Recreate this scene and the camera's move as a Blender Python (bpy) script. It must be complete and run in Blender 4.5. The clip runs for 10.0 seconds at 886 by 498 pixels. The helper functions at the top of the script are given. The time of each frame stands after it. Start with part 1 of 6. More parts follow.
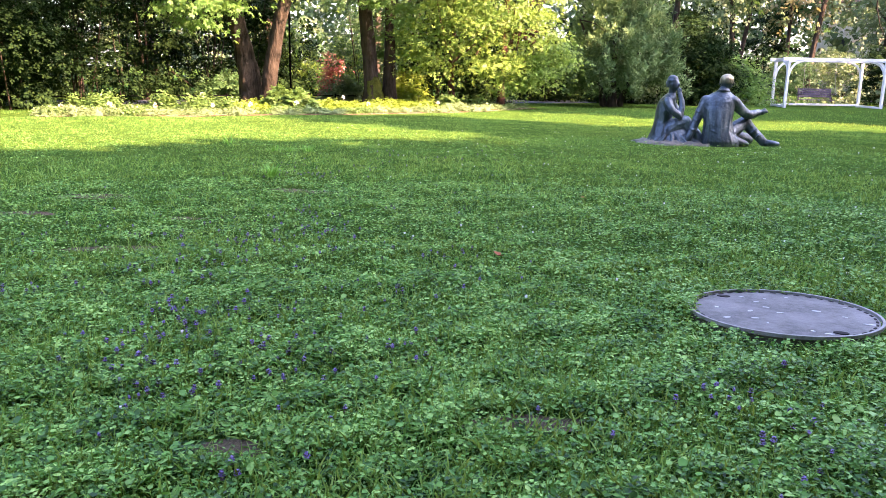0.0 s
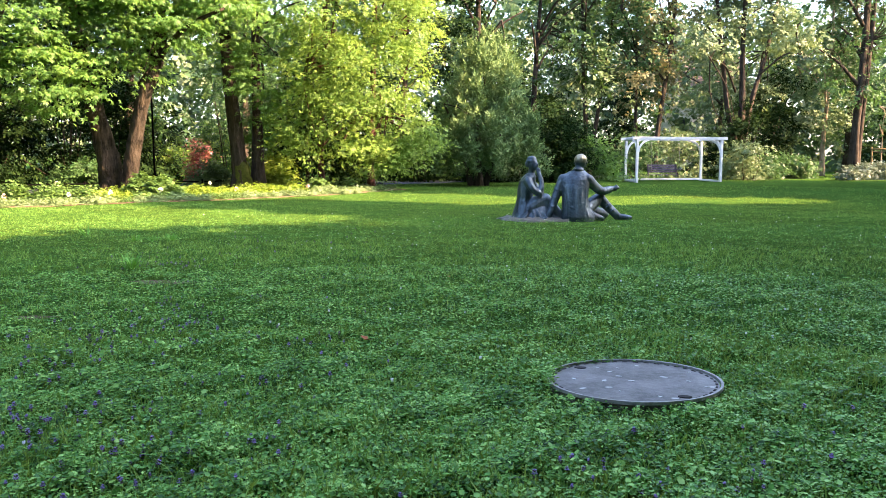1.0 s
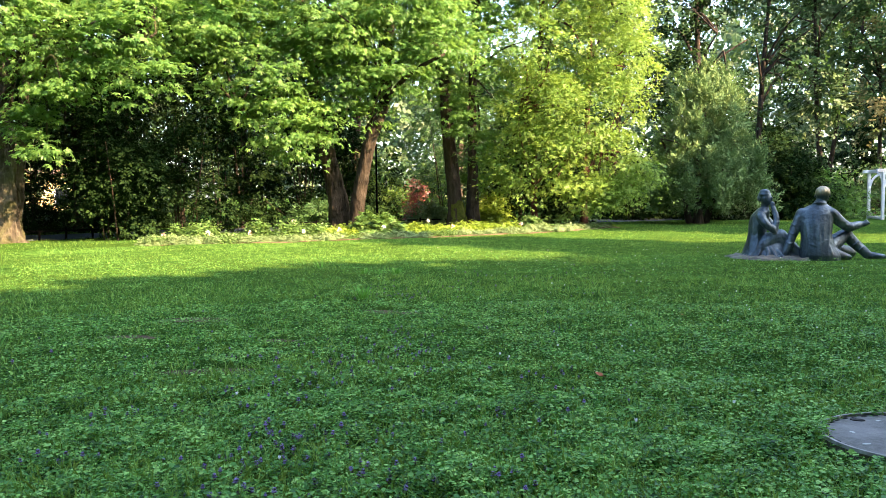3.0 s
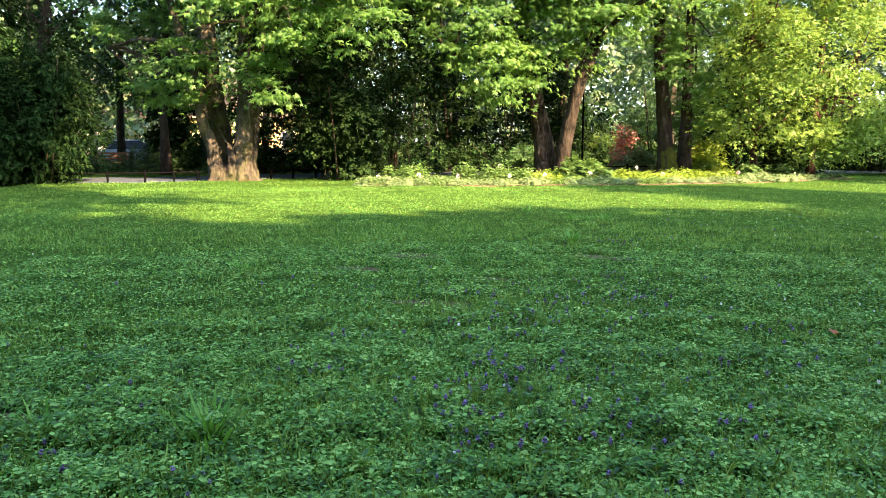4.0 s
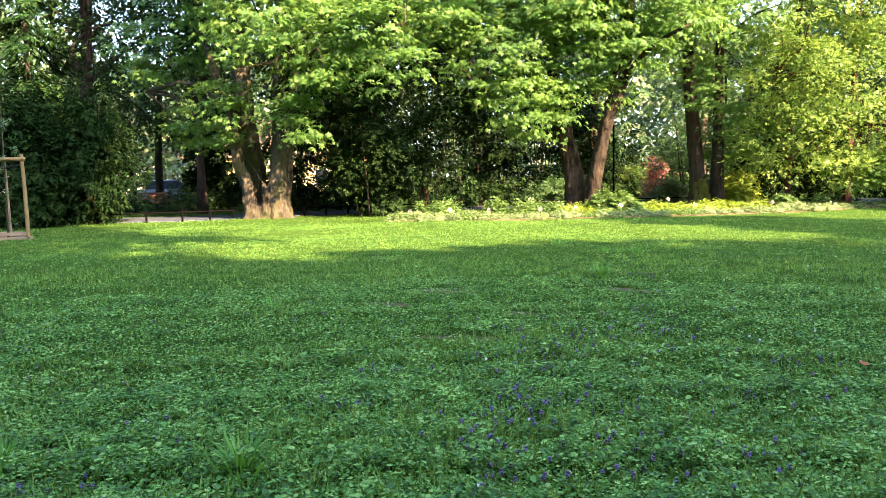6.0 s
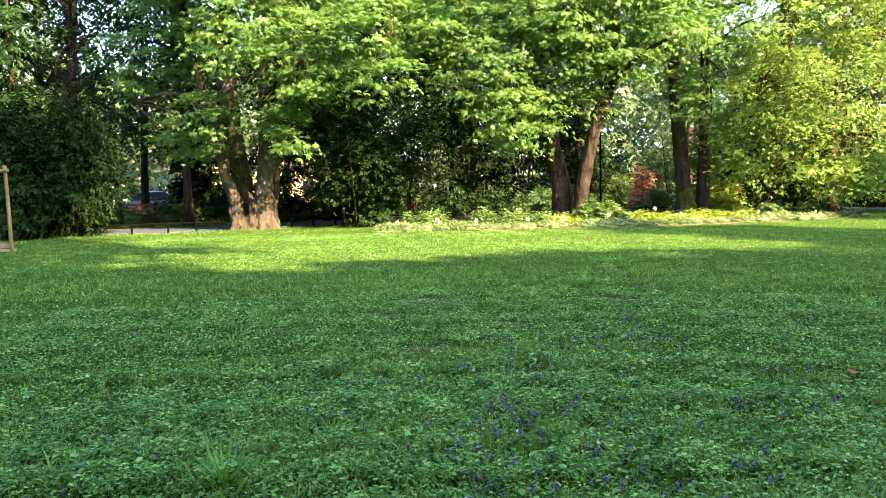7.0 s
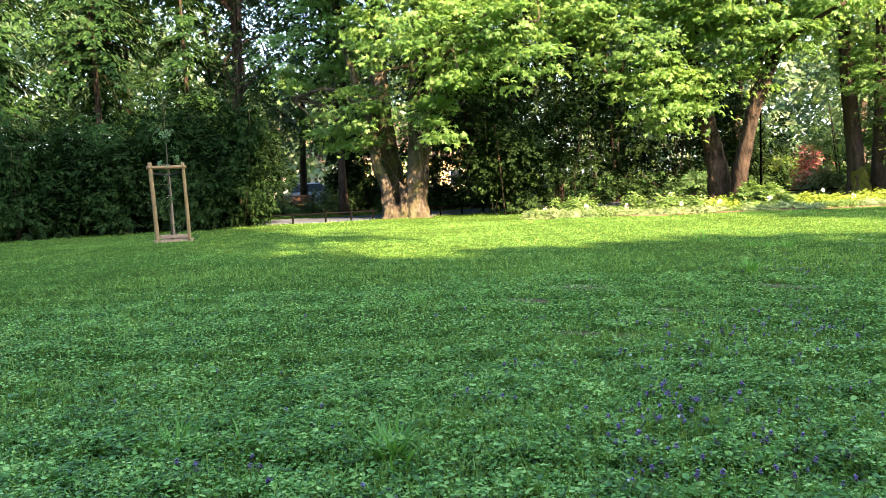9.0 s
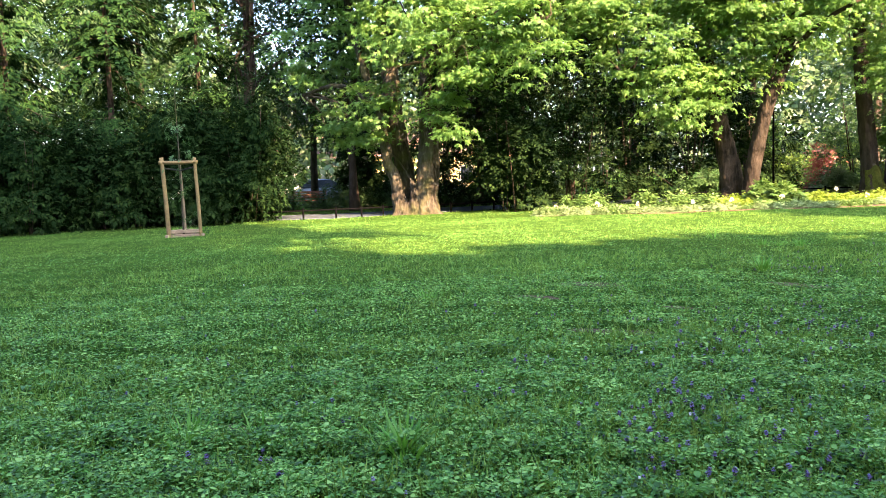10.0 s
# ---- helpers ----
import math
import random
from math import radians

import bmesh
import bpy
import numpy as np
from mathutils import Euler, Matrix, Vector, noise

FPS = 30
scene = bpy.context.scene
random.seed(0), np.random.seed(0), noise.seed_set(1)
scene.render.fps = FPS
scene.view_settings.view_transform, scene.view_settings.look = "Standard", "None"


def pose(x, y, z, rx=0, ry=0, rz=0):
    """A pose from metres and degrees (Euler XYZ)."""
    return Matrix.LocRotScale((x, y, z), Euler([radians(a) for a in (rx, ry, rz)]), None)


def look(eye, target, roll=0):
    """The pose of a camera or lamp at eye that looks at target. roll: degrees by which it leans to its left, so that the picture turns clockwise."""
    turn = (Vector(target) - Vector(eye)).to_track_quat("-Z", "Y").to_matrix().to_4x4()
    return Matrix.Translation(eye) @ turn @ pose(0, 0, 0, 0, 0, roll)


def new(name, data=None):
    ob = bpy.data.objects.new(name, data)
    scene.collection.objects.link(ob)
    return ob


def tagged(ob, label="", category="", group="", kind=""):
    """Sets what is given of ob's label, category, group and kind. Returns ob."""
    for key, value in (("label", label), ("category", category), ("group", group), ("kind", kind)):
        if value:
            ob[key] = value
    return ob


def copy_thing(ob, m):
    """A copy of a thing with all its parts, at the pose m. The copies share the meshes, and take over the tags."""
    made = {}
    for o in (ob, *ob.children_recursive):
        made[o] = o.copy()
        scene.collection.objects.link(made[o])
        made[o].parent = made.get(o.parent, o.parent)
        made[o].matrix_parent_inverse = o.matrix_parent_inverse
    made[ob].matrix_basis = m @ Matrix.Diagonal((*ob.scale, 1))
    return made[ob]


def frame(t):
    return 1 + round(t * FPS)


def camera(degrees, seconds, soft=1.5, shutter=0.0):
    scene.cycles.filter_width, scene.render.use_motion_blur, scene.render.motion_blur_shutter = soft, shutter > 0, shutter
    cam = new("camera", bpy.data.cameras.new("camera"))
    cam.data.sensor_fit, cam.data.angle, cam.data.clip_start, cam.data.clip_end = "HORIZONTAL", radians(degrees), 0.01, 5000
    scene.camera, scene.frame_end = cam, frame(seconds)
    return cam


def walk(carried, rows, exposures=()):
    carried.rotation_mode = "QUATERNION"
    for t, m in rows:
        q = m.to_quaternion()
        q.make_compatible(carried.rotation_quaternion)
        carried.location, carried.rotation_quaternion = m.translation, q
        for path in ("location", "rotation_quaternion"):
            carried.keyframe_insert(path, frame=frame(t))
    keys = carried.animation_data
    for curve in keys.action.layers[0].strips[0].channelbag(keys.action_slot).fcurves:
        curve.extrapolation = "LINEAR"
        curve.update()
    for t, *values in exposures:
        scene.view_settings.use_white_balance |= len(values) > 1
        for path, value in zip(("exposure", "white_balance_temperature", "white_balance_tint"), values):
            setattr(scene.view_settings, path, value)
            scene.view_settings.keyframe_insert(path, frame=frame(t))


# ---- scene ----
cam = camera(59.4, 10.0, 0.75)
PATH = [
    (0, (-0.092, 0.178, 1.322), (-0.094, 2.128, 0.879), 1.1),
    (0.5, (-0.045, 0.132, 1.353), (0.255, 2.088, 1.061), 0.5),
    (1, (-0.009, 0.105, 1.371), (0.303, 2.066, 1.131), 0.1),
    (1.5, (-0.07, 0.13, 1.345), (0.074, 2.116, 1.15), -0.5),
    (2, (-0.111, 0.197, 1.36), (-0.096, 2.192, 1.212), -0.4),
    (2.2, (-0.116, 0.197, 1.364), (-0.116, 2.193, 1.229), -0.4),
    (3.3, (-0.252, 0.314, 1.267), (-0.631, 2.273, 1.122), -0.4),
    (3.5, (-0.291, 0.245, 1.266), (-0.796, 2.172, 1.085), -0.2),
    (4, (-0.314, 0.195, 1.255), (-1.021, 2.046, 0.985), -0.0),
    (4.5, (-0.284, 0.161, 1.259), (-1.074, 1.975, 0.968), -0.5),
    (5, (-0.265, 0.121, 1.261), (-1.127, 1.905, 0.983), -0.9),
    (5.5, (-0.249, 0.124, 1.269), (-1.105, 1.917, 1.038), -0.9),
    (5.7, (-0.232, 0.111, 1.283), (-1.055, 1.922, 1.074), -0.8),
    (7, (-0.242, 0.158, 1.274), (-1.003, 2.001, 1.118), -1.2),
    (7.5, (-0.245, 0.136, 1.273), (-1.08, 1.947, 1.115), -2.0),
    (8, (-0.256, 0.112, 1.261), (-1.197, 1.867, 1.087), -2.1),
    (8.5, (-0.253, 0.075, 1.273), (-1.277, 1.785, 1.097), -2.4),
    (9, (-0.259, 0.062, 1.266), (-1.351, 1.728, 1.09), -2.5),
    (9.5, (-0.264, 0.065, 1.259), (-1.374, 1.719, 1.077), -2.3),
    (10, (-0.269, 0.063, 1.258), (-1.382, 1.714, 1.075), -2.2),
]
walk(cam, [(t, look(eye, target, roll)) for t, eye, target, roll in PATH], [(0.0, 3.78, 6500, 36), (0.5, 3.53, 6500, 26), (1.0, 3.36, 6450, 17), (2.0, 3.18, 6450, 11), (3.5, 3.2, 6450, 10), (5.0, 3.46, 6400, 18), (7.0, 3.4, 6400, 16), (10.0, 3.55, 6400, 19)])

# ---- world and sun ----
SUN_AZ, SUN_EL = 114.0, 31.0          # degrees clockwise from +y, degrees up
sx, sy = math.sin(radians(SUN_AZ)), math.cos(radians(SUN_AZ))
SUN_DIR = Vector((sx * math.cos(radians(SUN_EL)), sy * math.cos(radians(SUN_EL)), math.sin(radians(SUN_EL))))
world = bpy.data.worlds.new("sky")
scene.world = world
world.use_nodes = True
wn = world.node_tree.nodes
sky = wn.new("ShaderNodeTexSky")
sky.sky_type, sky.sun_disc = "NISHITA", False
sky.sun_elevation, sky.sun_rotation = radians(SUN_EL), radians(SUN_AZ)
sky.air_density, sky.dust_density, sky.ozone_density = 1.0, 2.4, 1.0
wn["Background"].inputs["Strength"].default_value = 0.15
world.node_tree.links.new(sky.outputs["Color"], wn["Background"].inputs["Color"])
sun_data = bpy.data.lights.new("sun", "SUN")
sun_data.energy, sun_data.angle, sun_data.color = 4.5, radians(0.6), (1.0, 0.66, 0.375)
sun = new("sun", sun_data)
sun.matrix_world = look(SUN_DIR * 80, (0, 0, 0))


# ---- materials ----
def socket(node, name, value):
    node.inputs[name].default_value = value


def base_mat(name, rough=0.8, spec=0.3, metal=0.0):
    m = bpy.data.materials.new(name)
    m.use_nodes = True
    nt = m.node_tree
    p = nt.nodes["Principled BSDF"]
    socket(p, "Roughness", rough)
    socket(p, "Specular IOR Level", spec)
    socket(p, "Metallic", metal)
    return m, nt, p


def ramp(nt, fac, stops):
    r = nt.nodes.new("ShaderNodeValToRGB")
    while len(r.color_ramp.elements) < len(stops):
        r.color_ramp.elements.new(0.5)
    for e, (pos, col) in zip(r.color_ramp.elements, stops):
        e.position, e.color = pos, (*col, 1)
    nt.links.new(fac, r.inputs["Fac"])
    return r.outputs["Color"]


def noise_out(nt, scale, detail=4.0, rough=0.55, stretch=None, coord="Object"):
    tc = nt.nodes.new("ShaderNodeTexCoord")
    n = nt.nodes.new("ShaderNodeTexNoise")
    socket(n, "Scale", scale)
    socket(n, "Detail", detail)
    socket(n, "Roughness", rough)
    out = tc.outputs[coord]
    if stretch:
        mp = nt.nodes.new("ShaderNodeMapping")
        mp.inputs["Scale"].default_value = stretch
        nt.links.new(out, mp.inputs["Vector"])
        out = mp.outputs["Vector"]
    nt.links.new(out, n.inputs["Vector"])
    return n.outputs["Fac"]


def mix_col(nt, fac, a, b, kind="MIX"):
    mx = nt.nodes.new("ShaderNodeMix")
    mx.data_type, mx.blend_type = "RGBA", kind
    for key, v in ((0, fac), (6, a), (7, b)):
        if isinstance(v, (int, float)):
            mx.inputs[key].default_value = v
        elif isinstance(v, tuple):
            mx.inputs[key].default_value = (*v, 1)
        else:
            nt.links.new(v, mx.inputs[key])
    return mx.outputs[2]


def bump(nt, p, height, strength=0.4, dist=0.02):
    b = nt.nodes.new("ShaderNodeBump")
    socket(b, "Strength", strength)
    socket(b, "Distance", dist)
    nt.links.new(height, b.inputs["Height"])
    nt.links.new(b.outputs["Normal"], p.inputs["Normal"])


def leaf_mat(name, dark, mid, light, through_col, see=0.35, rough=0.5, patch=0.5, spec=0.35, each=0.55):
    """Foliage: the colour varies from leaf to leaf and from bough to bough; some light goes through."""
    m, nt, p = base_mat(name, rough, spec)
    geo = nt.nodes.new("ShaderNodeNewGeometry")
    rnd = geo.outputs["Random Per Island"]
    big = noise_out(nt, patch, 2.0)
    add = nt.nodes.new("ShaderNodeMath")
    add.operation = "MULTIPLY_ADD"
    nt.links.new(rnd, add.inputs[0])
    add.inputs[1].default_value = each
    scaled = nt.nodes.new("ShaderNodeMath")
    scaled.operation = "MULTIPLY_ADD"
    nt.links.new(big, scaled.inputs[0])
    scaled.inputs[1].default_value, scaled.inputs[2].default_value = 1.1, -0.05 - each / 2
    nt.links.new(scaled.outputs[0], add.inputs[2])
    col = ramp(nt, add.outputs[0], [(0.05, dark), (0.5, mid), (0.95, light)])
    nt.links.new(col, p.inputs["Base Color"])
    tr = nt.nodes.new("ShaderNodeBsdfTranslucent")
    nt.links.new(mix_col(nt, 0.6, col, through_col), tr.inputs["Color"])
    ms = nt.nodes.new("ShaderNodeMixShader")
    ms.inputs[0].default_value = see
    nt.links.new(p.outputs[0], ms.inputs[1])
    nt.links.new(tr.outputs[0], ms.inputs[2])
    nt.links.new(ms.outputs[0], nt.nodes["Material Output"].inputs["Surface"])
    return m


def bark_mat(name, dark, mid, light, moss=None, scale=1.0):
    m, nt, p = base_mat(name, 0.9, 0.15)
    ridges = noise_out(nt, 9.0 * scale, 6.0, 0.65, (1.0, 1.0, 0.22))
    blot = noise_out(nt, 1.6, 3.0)
    col = ramp(nt, ridges, [(0.33, dark), (0.52, mid), (0.72, light)])
    col = mix_col(nt, ramp(nt, blot, [(0.4, (0, 0, 0)), (0.68, (0.6, 0.6, 0.6))]), col, light)
    if moss:
        green = noise_out(nt, 1.1, 4.0)
        col = mix_col(nt, ramp(nt, green, [(0.47, (0, 0, 0)), (0.62, (0.8, 0.8, 0.8))]), col, moss)
    nt.links.new(col, p.inputs["Base Color"])
    bump(nt, p, ridges, 1.0, 0.09)
    return m


def plain_mat(name, col, var=0.25, rough=0.7, spec=0.3, metal=0.0, scale=6.0, bumpy=0.2, stain=None):
    """A surface with fine grain and broad stains."""
    m, nt, p = base_mat(name, rough, spec, metal)
    fine, broad = noise_out(nt, scale * 6, 5.0, 0.7), noise_out(nt, scale, 3.0)
    lo = tuple(c * (1 - var) for c in col)
    hi = tuple(min(1.0, c * (1 + var)) for c in col)
    c1 = ramp(nt, fine, [(0.3, lo), (0.7, hi)])
    c2 = mix_col(nt, ramp(nt, broad, [(0.42, (0, 0, 0)), (0.7, (0.7, 0.7, 0.7))]), c1, stain or lo)
    nt.links.new(c2, p.inputs["Base Color"])
    bump(nt, p, fine, bumpy, 0.01)
    return m


M = {}
M["chestnut"] = leaf_mat("chestnut_leaf", (0.034, 0.098, 0.026), (0.088, 0.20, 0.048), (0.18, 0.32, 0.075), (0.25, 0.44, 0.075), 0.5)
M["beech"] = leaf_mat("hornbeam_leaf", (0.07, 0.15, 0.026), (0.145, 0.26, 0.042), (0.24, 0.35, 0.06), (0.28, 0.41, 0.06), 0.42)
M["wood_leaf"] = leaf_mat("woodland_leaf", (0.02, 0.058, 0.022), (0.042, 0.105, 0.034), (0.09, 0.17, 0.055), (0.105, 0.22, 0.055), 0.32)
# woodland leaf copied darker; the rear trees' shade is put into the colour
M["deep_leaf"] = leaf_mat("shade_toned_woodland_leaf", (0.012, 0.036, 0.012), (0.026, 0.07, 0.019), (0.06, 0.125, 0.032), (0.08, 0.17, 0.03), 0.28)
# darker copy of the woodland leaf; shade at the left edge is in its colour
M["shade_leaf"] = leaf_mat("shade_toned_maple_leaf", (0.007, 0.022, 0.007), (0.017, 0.048, 0.013), (0.05, 0.105, 0.024), (0.06, 0.14, 0.02), 0.25, spec=0.15)
M["far_leaf"] = leaf_mat("distant_leaf", (0.02, 0.048, 0.016), (0.04, 0.085, 0.026), (0.08, 0.13, 0.04), (0.09, 0.16, 0.04), 0.3)
M["pale_leaf"] = leaf_mat("pale_woodland_leaf", (0.062, 0.115, 0.055), (0.12, 0.185, 0.085), (0.22, 0.28, 0.135), (0.19, 0.28, 0.1), 0.32)
M["tan_leaf"] = leaf_mat("dry_golden_leaf", (0.09, 0.095, 0.04), (0.17, 0.165, 0.07), (0.28, 0.26, 0.12), (0.26, 0.25, 0.09), 0.32)
# dark evergreen leaf, deepened further in colour for the thicket's shade
M["dark_leaf"] = leaf_mat("shade_toned_evergreen_leaf", (0.005, 0.013, 0.005), (0.009, 0.023, 0.007), (0.026, 0.052, 0.013), (0.03, 0.07, 0.012), 0.10, 0.7, spec=0.03)
M["yew"] = leaf_mat("yew_needle", (0.05, 0.105, 0.04), (0.11, 0.19, 0.07), (0.2, 0.28, 0.105), (0.14, 0.24, 0.06), 0.2, 0.7, spec=0.15)
# both sprays darker than such foliage is; the hedge's shade is in the colour
M["thuja"] = leaf_mat("shade_toned_thuja_spray", (0.004, 0.011, 0.004), (0.008, 0.021, 0.007), (0.022, 0.044, 0.012), (0.02, 0.045, 0.01), 0.12, 0.85, spec=0.0)
M["thuja_tall"] = leaf_mat("shade_toned_cypress_spray", (0.004, 0.014, 0.005), (0.011, 0.032, 0.010), (0.04, 0.085, 0.022), (0.03, 0.07, 0.015), 0.12, 0.85, spec=0.0)
M["bed_leaf"] = leaf_mat("perennial_leaf", (0.045, 0.105, 0.026), (0.095, 0.185, 0.045), (0.17, 0.28, 0.07), (0.17, 0.29, 0.05), 0.3, patch=2.0)
M["grey_leaf"] = leaf_mat("silvery_perennial_leaf", (0.10, 0.17, 0.065), (0.16, 0.24, 0.10), (0.25, 0.33, 0.16), (0.25, 0.35, 0.12), 0.25, patch=2.0)
M["gold_leaf"] = leaf_mat("golden_shrub_leaf", (0.10, 0.18, 0.022), (0.18, 0.28, 0.032), (0.28, 0.38, 0.05), (0.26, 0.36, 0.03), 0.3, patch=2.0)
M["red_leaf"] = leaf_mat("red_maple_leaf", (0.2, 0.05, 0.05), (0.36, 0.12, 0.11), (0.5, 0.23, 0.2), (0.45, 0.14, 0.1), 0.3)
M["clover"] = leaf_mat("clover_leaf", (0.010, 0.046, 0.010), (0.098, 0.28, 0.043), (0.31, 0.54, 0.125), (0.13, 0.32, 0.03), 0.18, 0.42, 3.5, 0.2, 0.75)
M["grass"] = leaf_mat("grass_blade", (0.026, 0.105, 0.02), (0.11, 0.30, 0.06), (0.32, 0.49, 0.13), (0.40, 0.40, 0.035), 0.36, 0.55, 4.0, 0.08, 0.7)
M["bark_brown"] = bark_mat("chestnut_bark", (0.006, 0.005, 0.004), (0.022, 0.018, 0.013), (0.07, 0.056, 0.041), None, 0.9)
M["bark_grey"] = bark_mat("grey_bark", (0.008, 0.0065, 0.005), (0.034, 0.030, 0.023), (0.125, 0.112, 0.085), (0.055, 0.06, 0.022), 1.3)
M["bark_dark"] = bark_mat("dark_bark", (0.012, 0.010, 0.008), (0.034, 0.027, 0.022), (0.075, 0.06, 0.047))
M["bark_moss"] = bark_mat("mossy_bark", (0.025, 0.02, 0.014), (0.075, 0.058, 0.04), (0.14, 0.11, 0.075), (0.17, 0.19, 0.03))
M["bark_pale"] = bark_mat("pale_bark", (0.12, 0.09, 0.06), (0.26, 0.2, 0.14), (0.4, 0.33, 0.25))
M["bark_red"] = bark_mat("reddish_bark", (0.02, 0.011, 0.009), (0.06, 0.027, 0.02), (0.11, 0.055, 0.04))


# ---- geometry ----
def mesh_of(name, verts, faces, mats=(), smooth=False):
    me = bpy.data.meshes.new(name)
    me.from_pydata([tuple(v) for v in verts], [], [tuple(f) for f in faces])
    for m in mats:
        me.materials.append(m)
    if smooth:
        me.polygons.foreach_set("use_smooth", [True] * len(me.polygons))
    me.update()
    return me


def mesh_np(name, V, counts, idx, mat):
    """A mesh from arrays: V (n, 3), the corner count of each face, the corners."""
    me = bpy.data.meshes.new(name)
    me.vertices.add(len(V))
    me.vertices.foreach_set("co", np.ascontiguousarray(V, dtype=np.float32).ravel())
    me.loops.add(len(idx))
    me.loops.foreach_set("vertex_index", np.ascontiguousarray(idx, dtype=np.int32))
    me.polygons.add(len(counts))
    starts = np.concatenate([[0], np.cumsum(counts)[:-1]]).astype(np.int32)
    me.polygons.foreach_set("loop_start", starts)
    me.polygons.foreach_set("loop_total", np.ascontiguousarray(counts, dtype=np.int32))
    me.materials.append(mat)
    me.update(calc_edges=True)
    me.validate()
    return me


def unit(a):
    return a / np.maximum(np.linalg.norm(a, axis=-1, keepdims=True), 1e-9)


def frames_from(way, up):
    """Turns whose y axis is way and whose z axis lies near up: (n, 3, 3)."""
    y = unit(way)
    x = unit(np.cross(y, up))
    z = np.cross(x, y)
    return np.stack([x, y, z], -1)


def scatter(name, tmpl, P, R, S, mat):
    """One mesh of many copies of a small template (verts, faces) at places P, turns R, sizes S."""
    tv, tf = np.array(tmpl[0], float), tmpl[1]
    n, k = len(P), len(tv)
    V = (np.einsum("nij,kj->nki", R, tv) * np.asarray(S).reshape(-1, 1, 1) + P[:, None, :]).reshape(-1, 3)
    flat = np.concatenate([np.array(f) for f in tf])
    cnt = np.array([len(f) for f in tf])
    idx = (flat[None, :] + (np.arange(n) * k)[:, None]).ravel()
    return mesh_np(name, V, np.tile(cnt, n), idx, mat)


def merge_scatter(name, parts_, mat):
    """Several (template, P, R, S) in one mesh."""
    Vs, cs, ids, off = [], [], [], 0
    for tmpl, P, R, S in parts_:
        tv, tf = np.array(tmpl[0], float), tmpl[1]
        n, k = len(P), len(tv)
        Vs.append((np.einsum("nij,kj->nki", R, tv) * np.asarray(S).reshape(-1, 1, 1) + P[:, None, :]).reshape(-1, 3))
        flat = np.concatenate([np.array(f) for f in tf])
        ids.append((flat[None, :] + (np.arange(n) * k)[:, None]).ravel() + off)
        cs.append(np.tile(np.array([len(f) for f in tf]), n))
        off += n * k
    return mesh_np(name, np.concatenate(Vs), np.concatenate(cs), np.concatenate(ids), mat)


def leaflet(ang, length, width, droop, base=(0, 0, 0)):
    c, s = math.cos(ang), math.sin(ang)
    out = []
    for u, v, z in ((0.0, 0.0, 0.0), (width, 0.58, -droop * 0.2), (0.0, 1.0, -droop), (-width, 0.58, -droop * 0.2)):
        u, v = u * length, v * length
        out.append((base[0] + u * c + v * s, base[1] - u * s + v * c, base[2] + z * length))
    return out


def template(leaflets):
    V, F = [], []
    for q in leaflets:
        F.append(tuple(range(len(V), len(V) + 4)))
        V += q
    return V, F


PALMATE = template([leaflet(radians(a), l, 0.22, d) for a, l, d in ((-104, 0.7, 0.34), (-50, 0.9, 0.3), (0, 1.0, 0.26), (52, 0.9, 0.3), (106, 0.7, 0.34))])
SPRIG = template([leaflet(radians(a), l, 0.3, 0.15, (0, b, 0)) for a, l, b in ((-60, 0.5, 0.1), (55, 0.5, 0.25), (-50, 0.48, 0.5), (48, 0.45, 0.62), (0, 0.5, 0.75))])
SIMPLE = template([leaflet(0, 1.0, 0.3, 0.15)])
FROND = template([leaflet(radians(a), l, 0.16, 0.2, (0, b, 0)) for a, l, b in ((-45, 0.55, 0.0), (45, 0.55, 0.1), (-34, 0.5, 0.4), (0, 0.75, 0.35))])
TWIG = template([leaflet(radians(a), l, 0.32, 0.15, (0, b, 0)) for a, l, b in ((-55, 0.6, 0.1), (50, 0.6, 0.3), (0, 0.6, 0.5))])


def tube(V, F, pts, radii, seg=10, rough=0.0, rng=None, cap=True):
    """Adds a tapering, uneven tube through pts."""
    pts = [Vector(p) for p in pts]
    start = len(V)
    side = Vector((1, 0.3, 0.1))
    lobes = [(rng.uniform(0, 6.28), rng.uniform(0.5, 1.0)) for _ in range(3)] if rng is not None else []
    for i, (p, r) in enumerate(zip(pts, radii)):
        d = (pts[min(i + 1, len(pts) - 1)] - pts[max(i - 1, 0)]).normalized()
        side = (side - d * side.dot(d)).normalized()
        other = d.cross(side)
        for j in range(seg):
            a = 2 * math.pi * j / seg
            k = 1.0
            for n, (ph, am) in enumerate(lobes):
                k += rough * am * math.sin((n + 2) * a + ph + 0.35 * i)
            if rng is not None:
                k += rng.uniform(-rough, rough) * 0.35
            V.append(p + (side * math.cos(a) + other * math.sin(a)) * r * k)
    for i in range(len(pts) - 1):
        for j in range(seg):
            a, b = start + i * seg + j, start + i * seg + (j + 1) % seg
            F.append((a, b, b + seg, a + seg))
    if cap:
        F.append(tuple(start + j for j in range(seg))[::-1])
        F.append(tuple(start + (len(pts) - 1) * seg + j for j in range(seg)))


def spline(pts, n):
    """n points along a smooth line through pts (Catmull-Rom), with any number of coordinates."""
    p = np.array(pts, float)
    p = np.vstack([2 * p[0] - p[1], p, 2 * p[-1] - p[-2]])
    out = []
    for t in np.linspace(0, len(p) - 3 - 1e-6, n):
        i = int(t)
        u = t - i
        a, b, c, d = p[i:i + 4]
        out.append(0.5 * (2 * b + (c - a) * u + (2 * a - 5 * b + 4 * c - d) * u * u + (3 * b - a - 3 * c + d) * u ** 3))
    return out


def part(name, me, parent, label=""):
    ob = new(name, me)
    ob.parent = parent
    return tagged(ob, label)


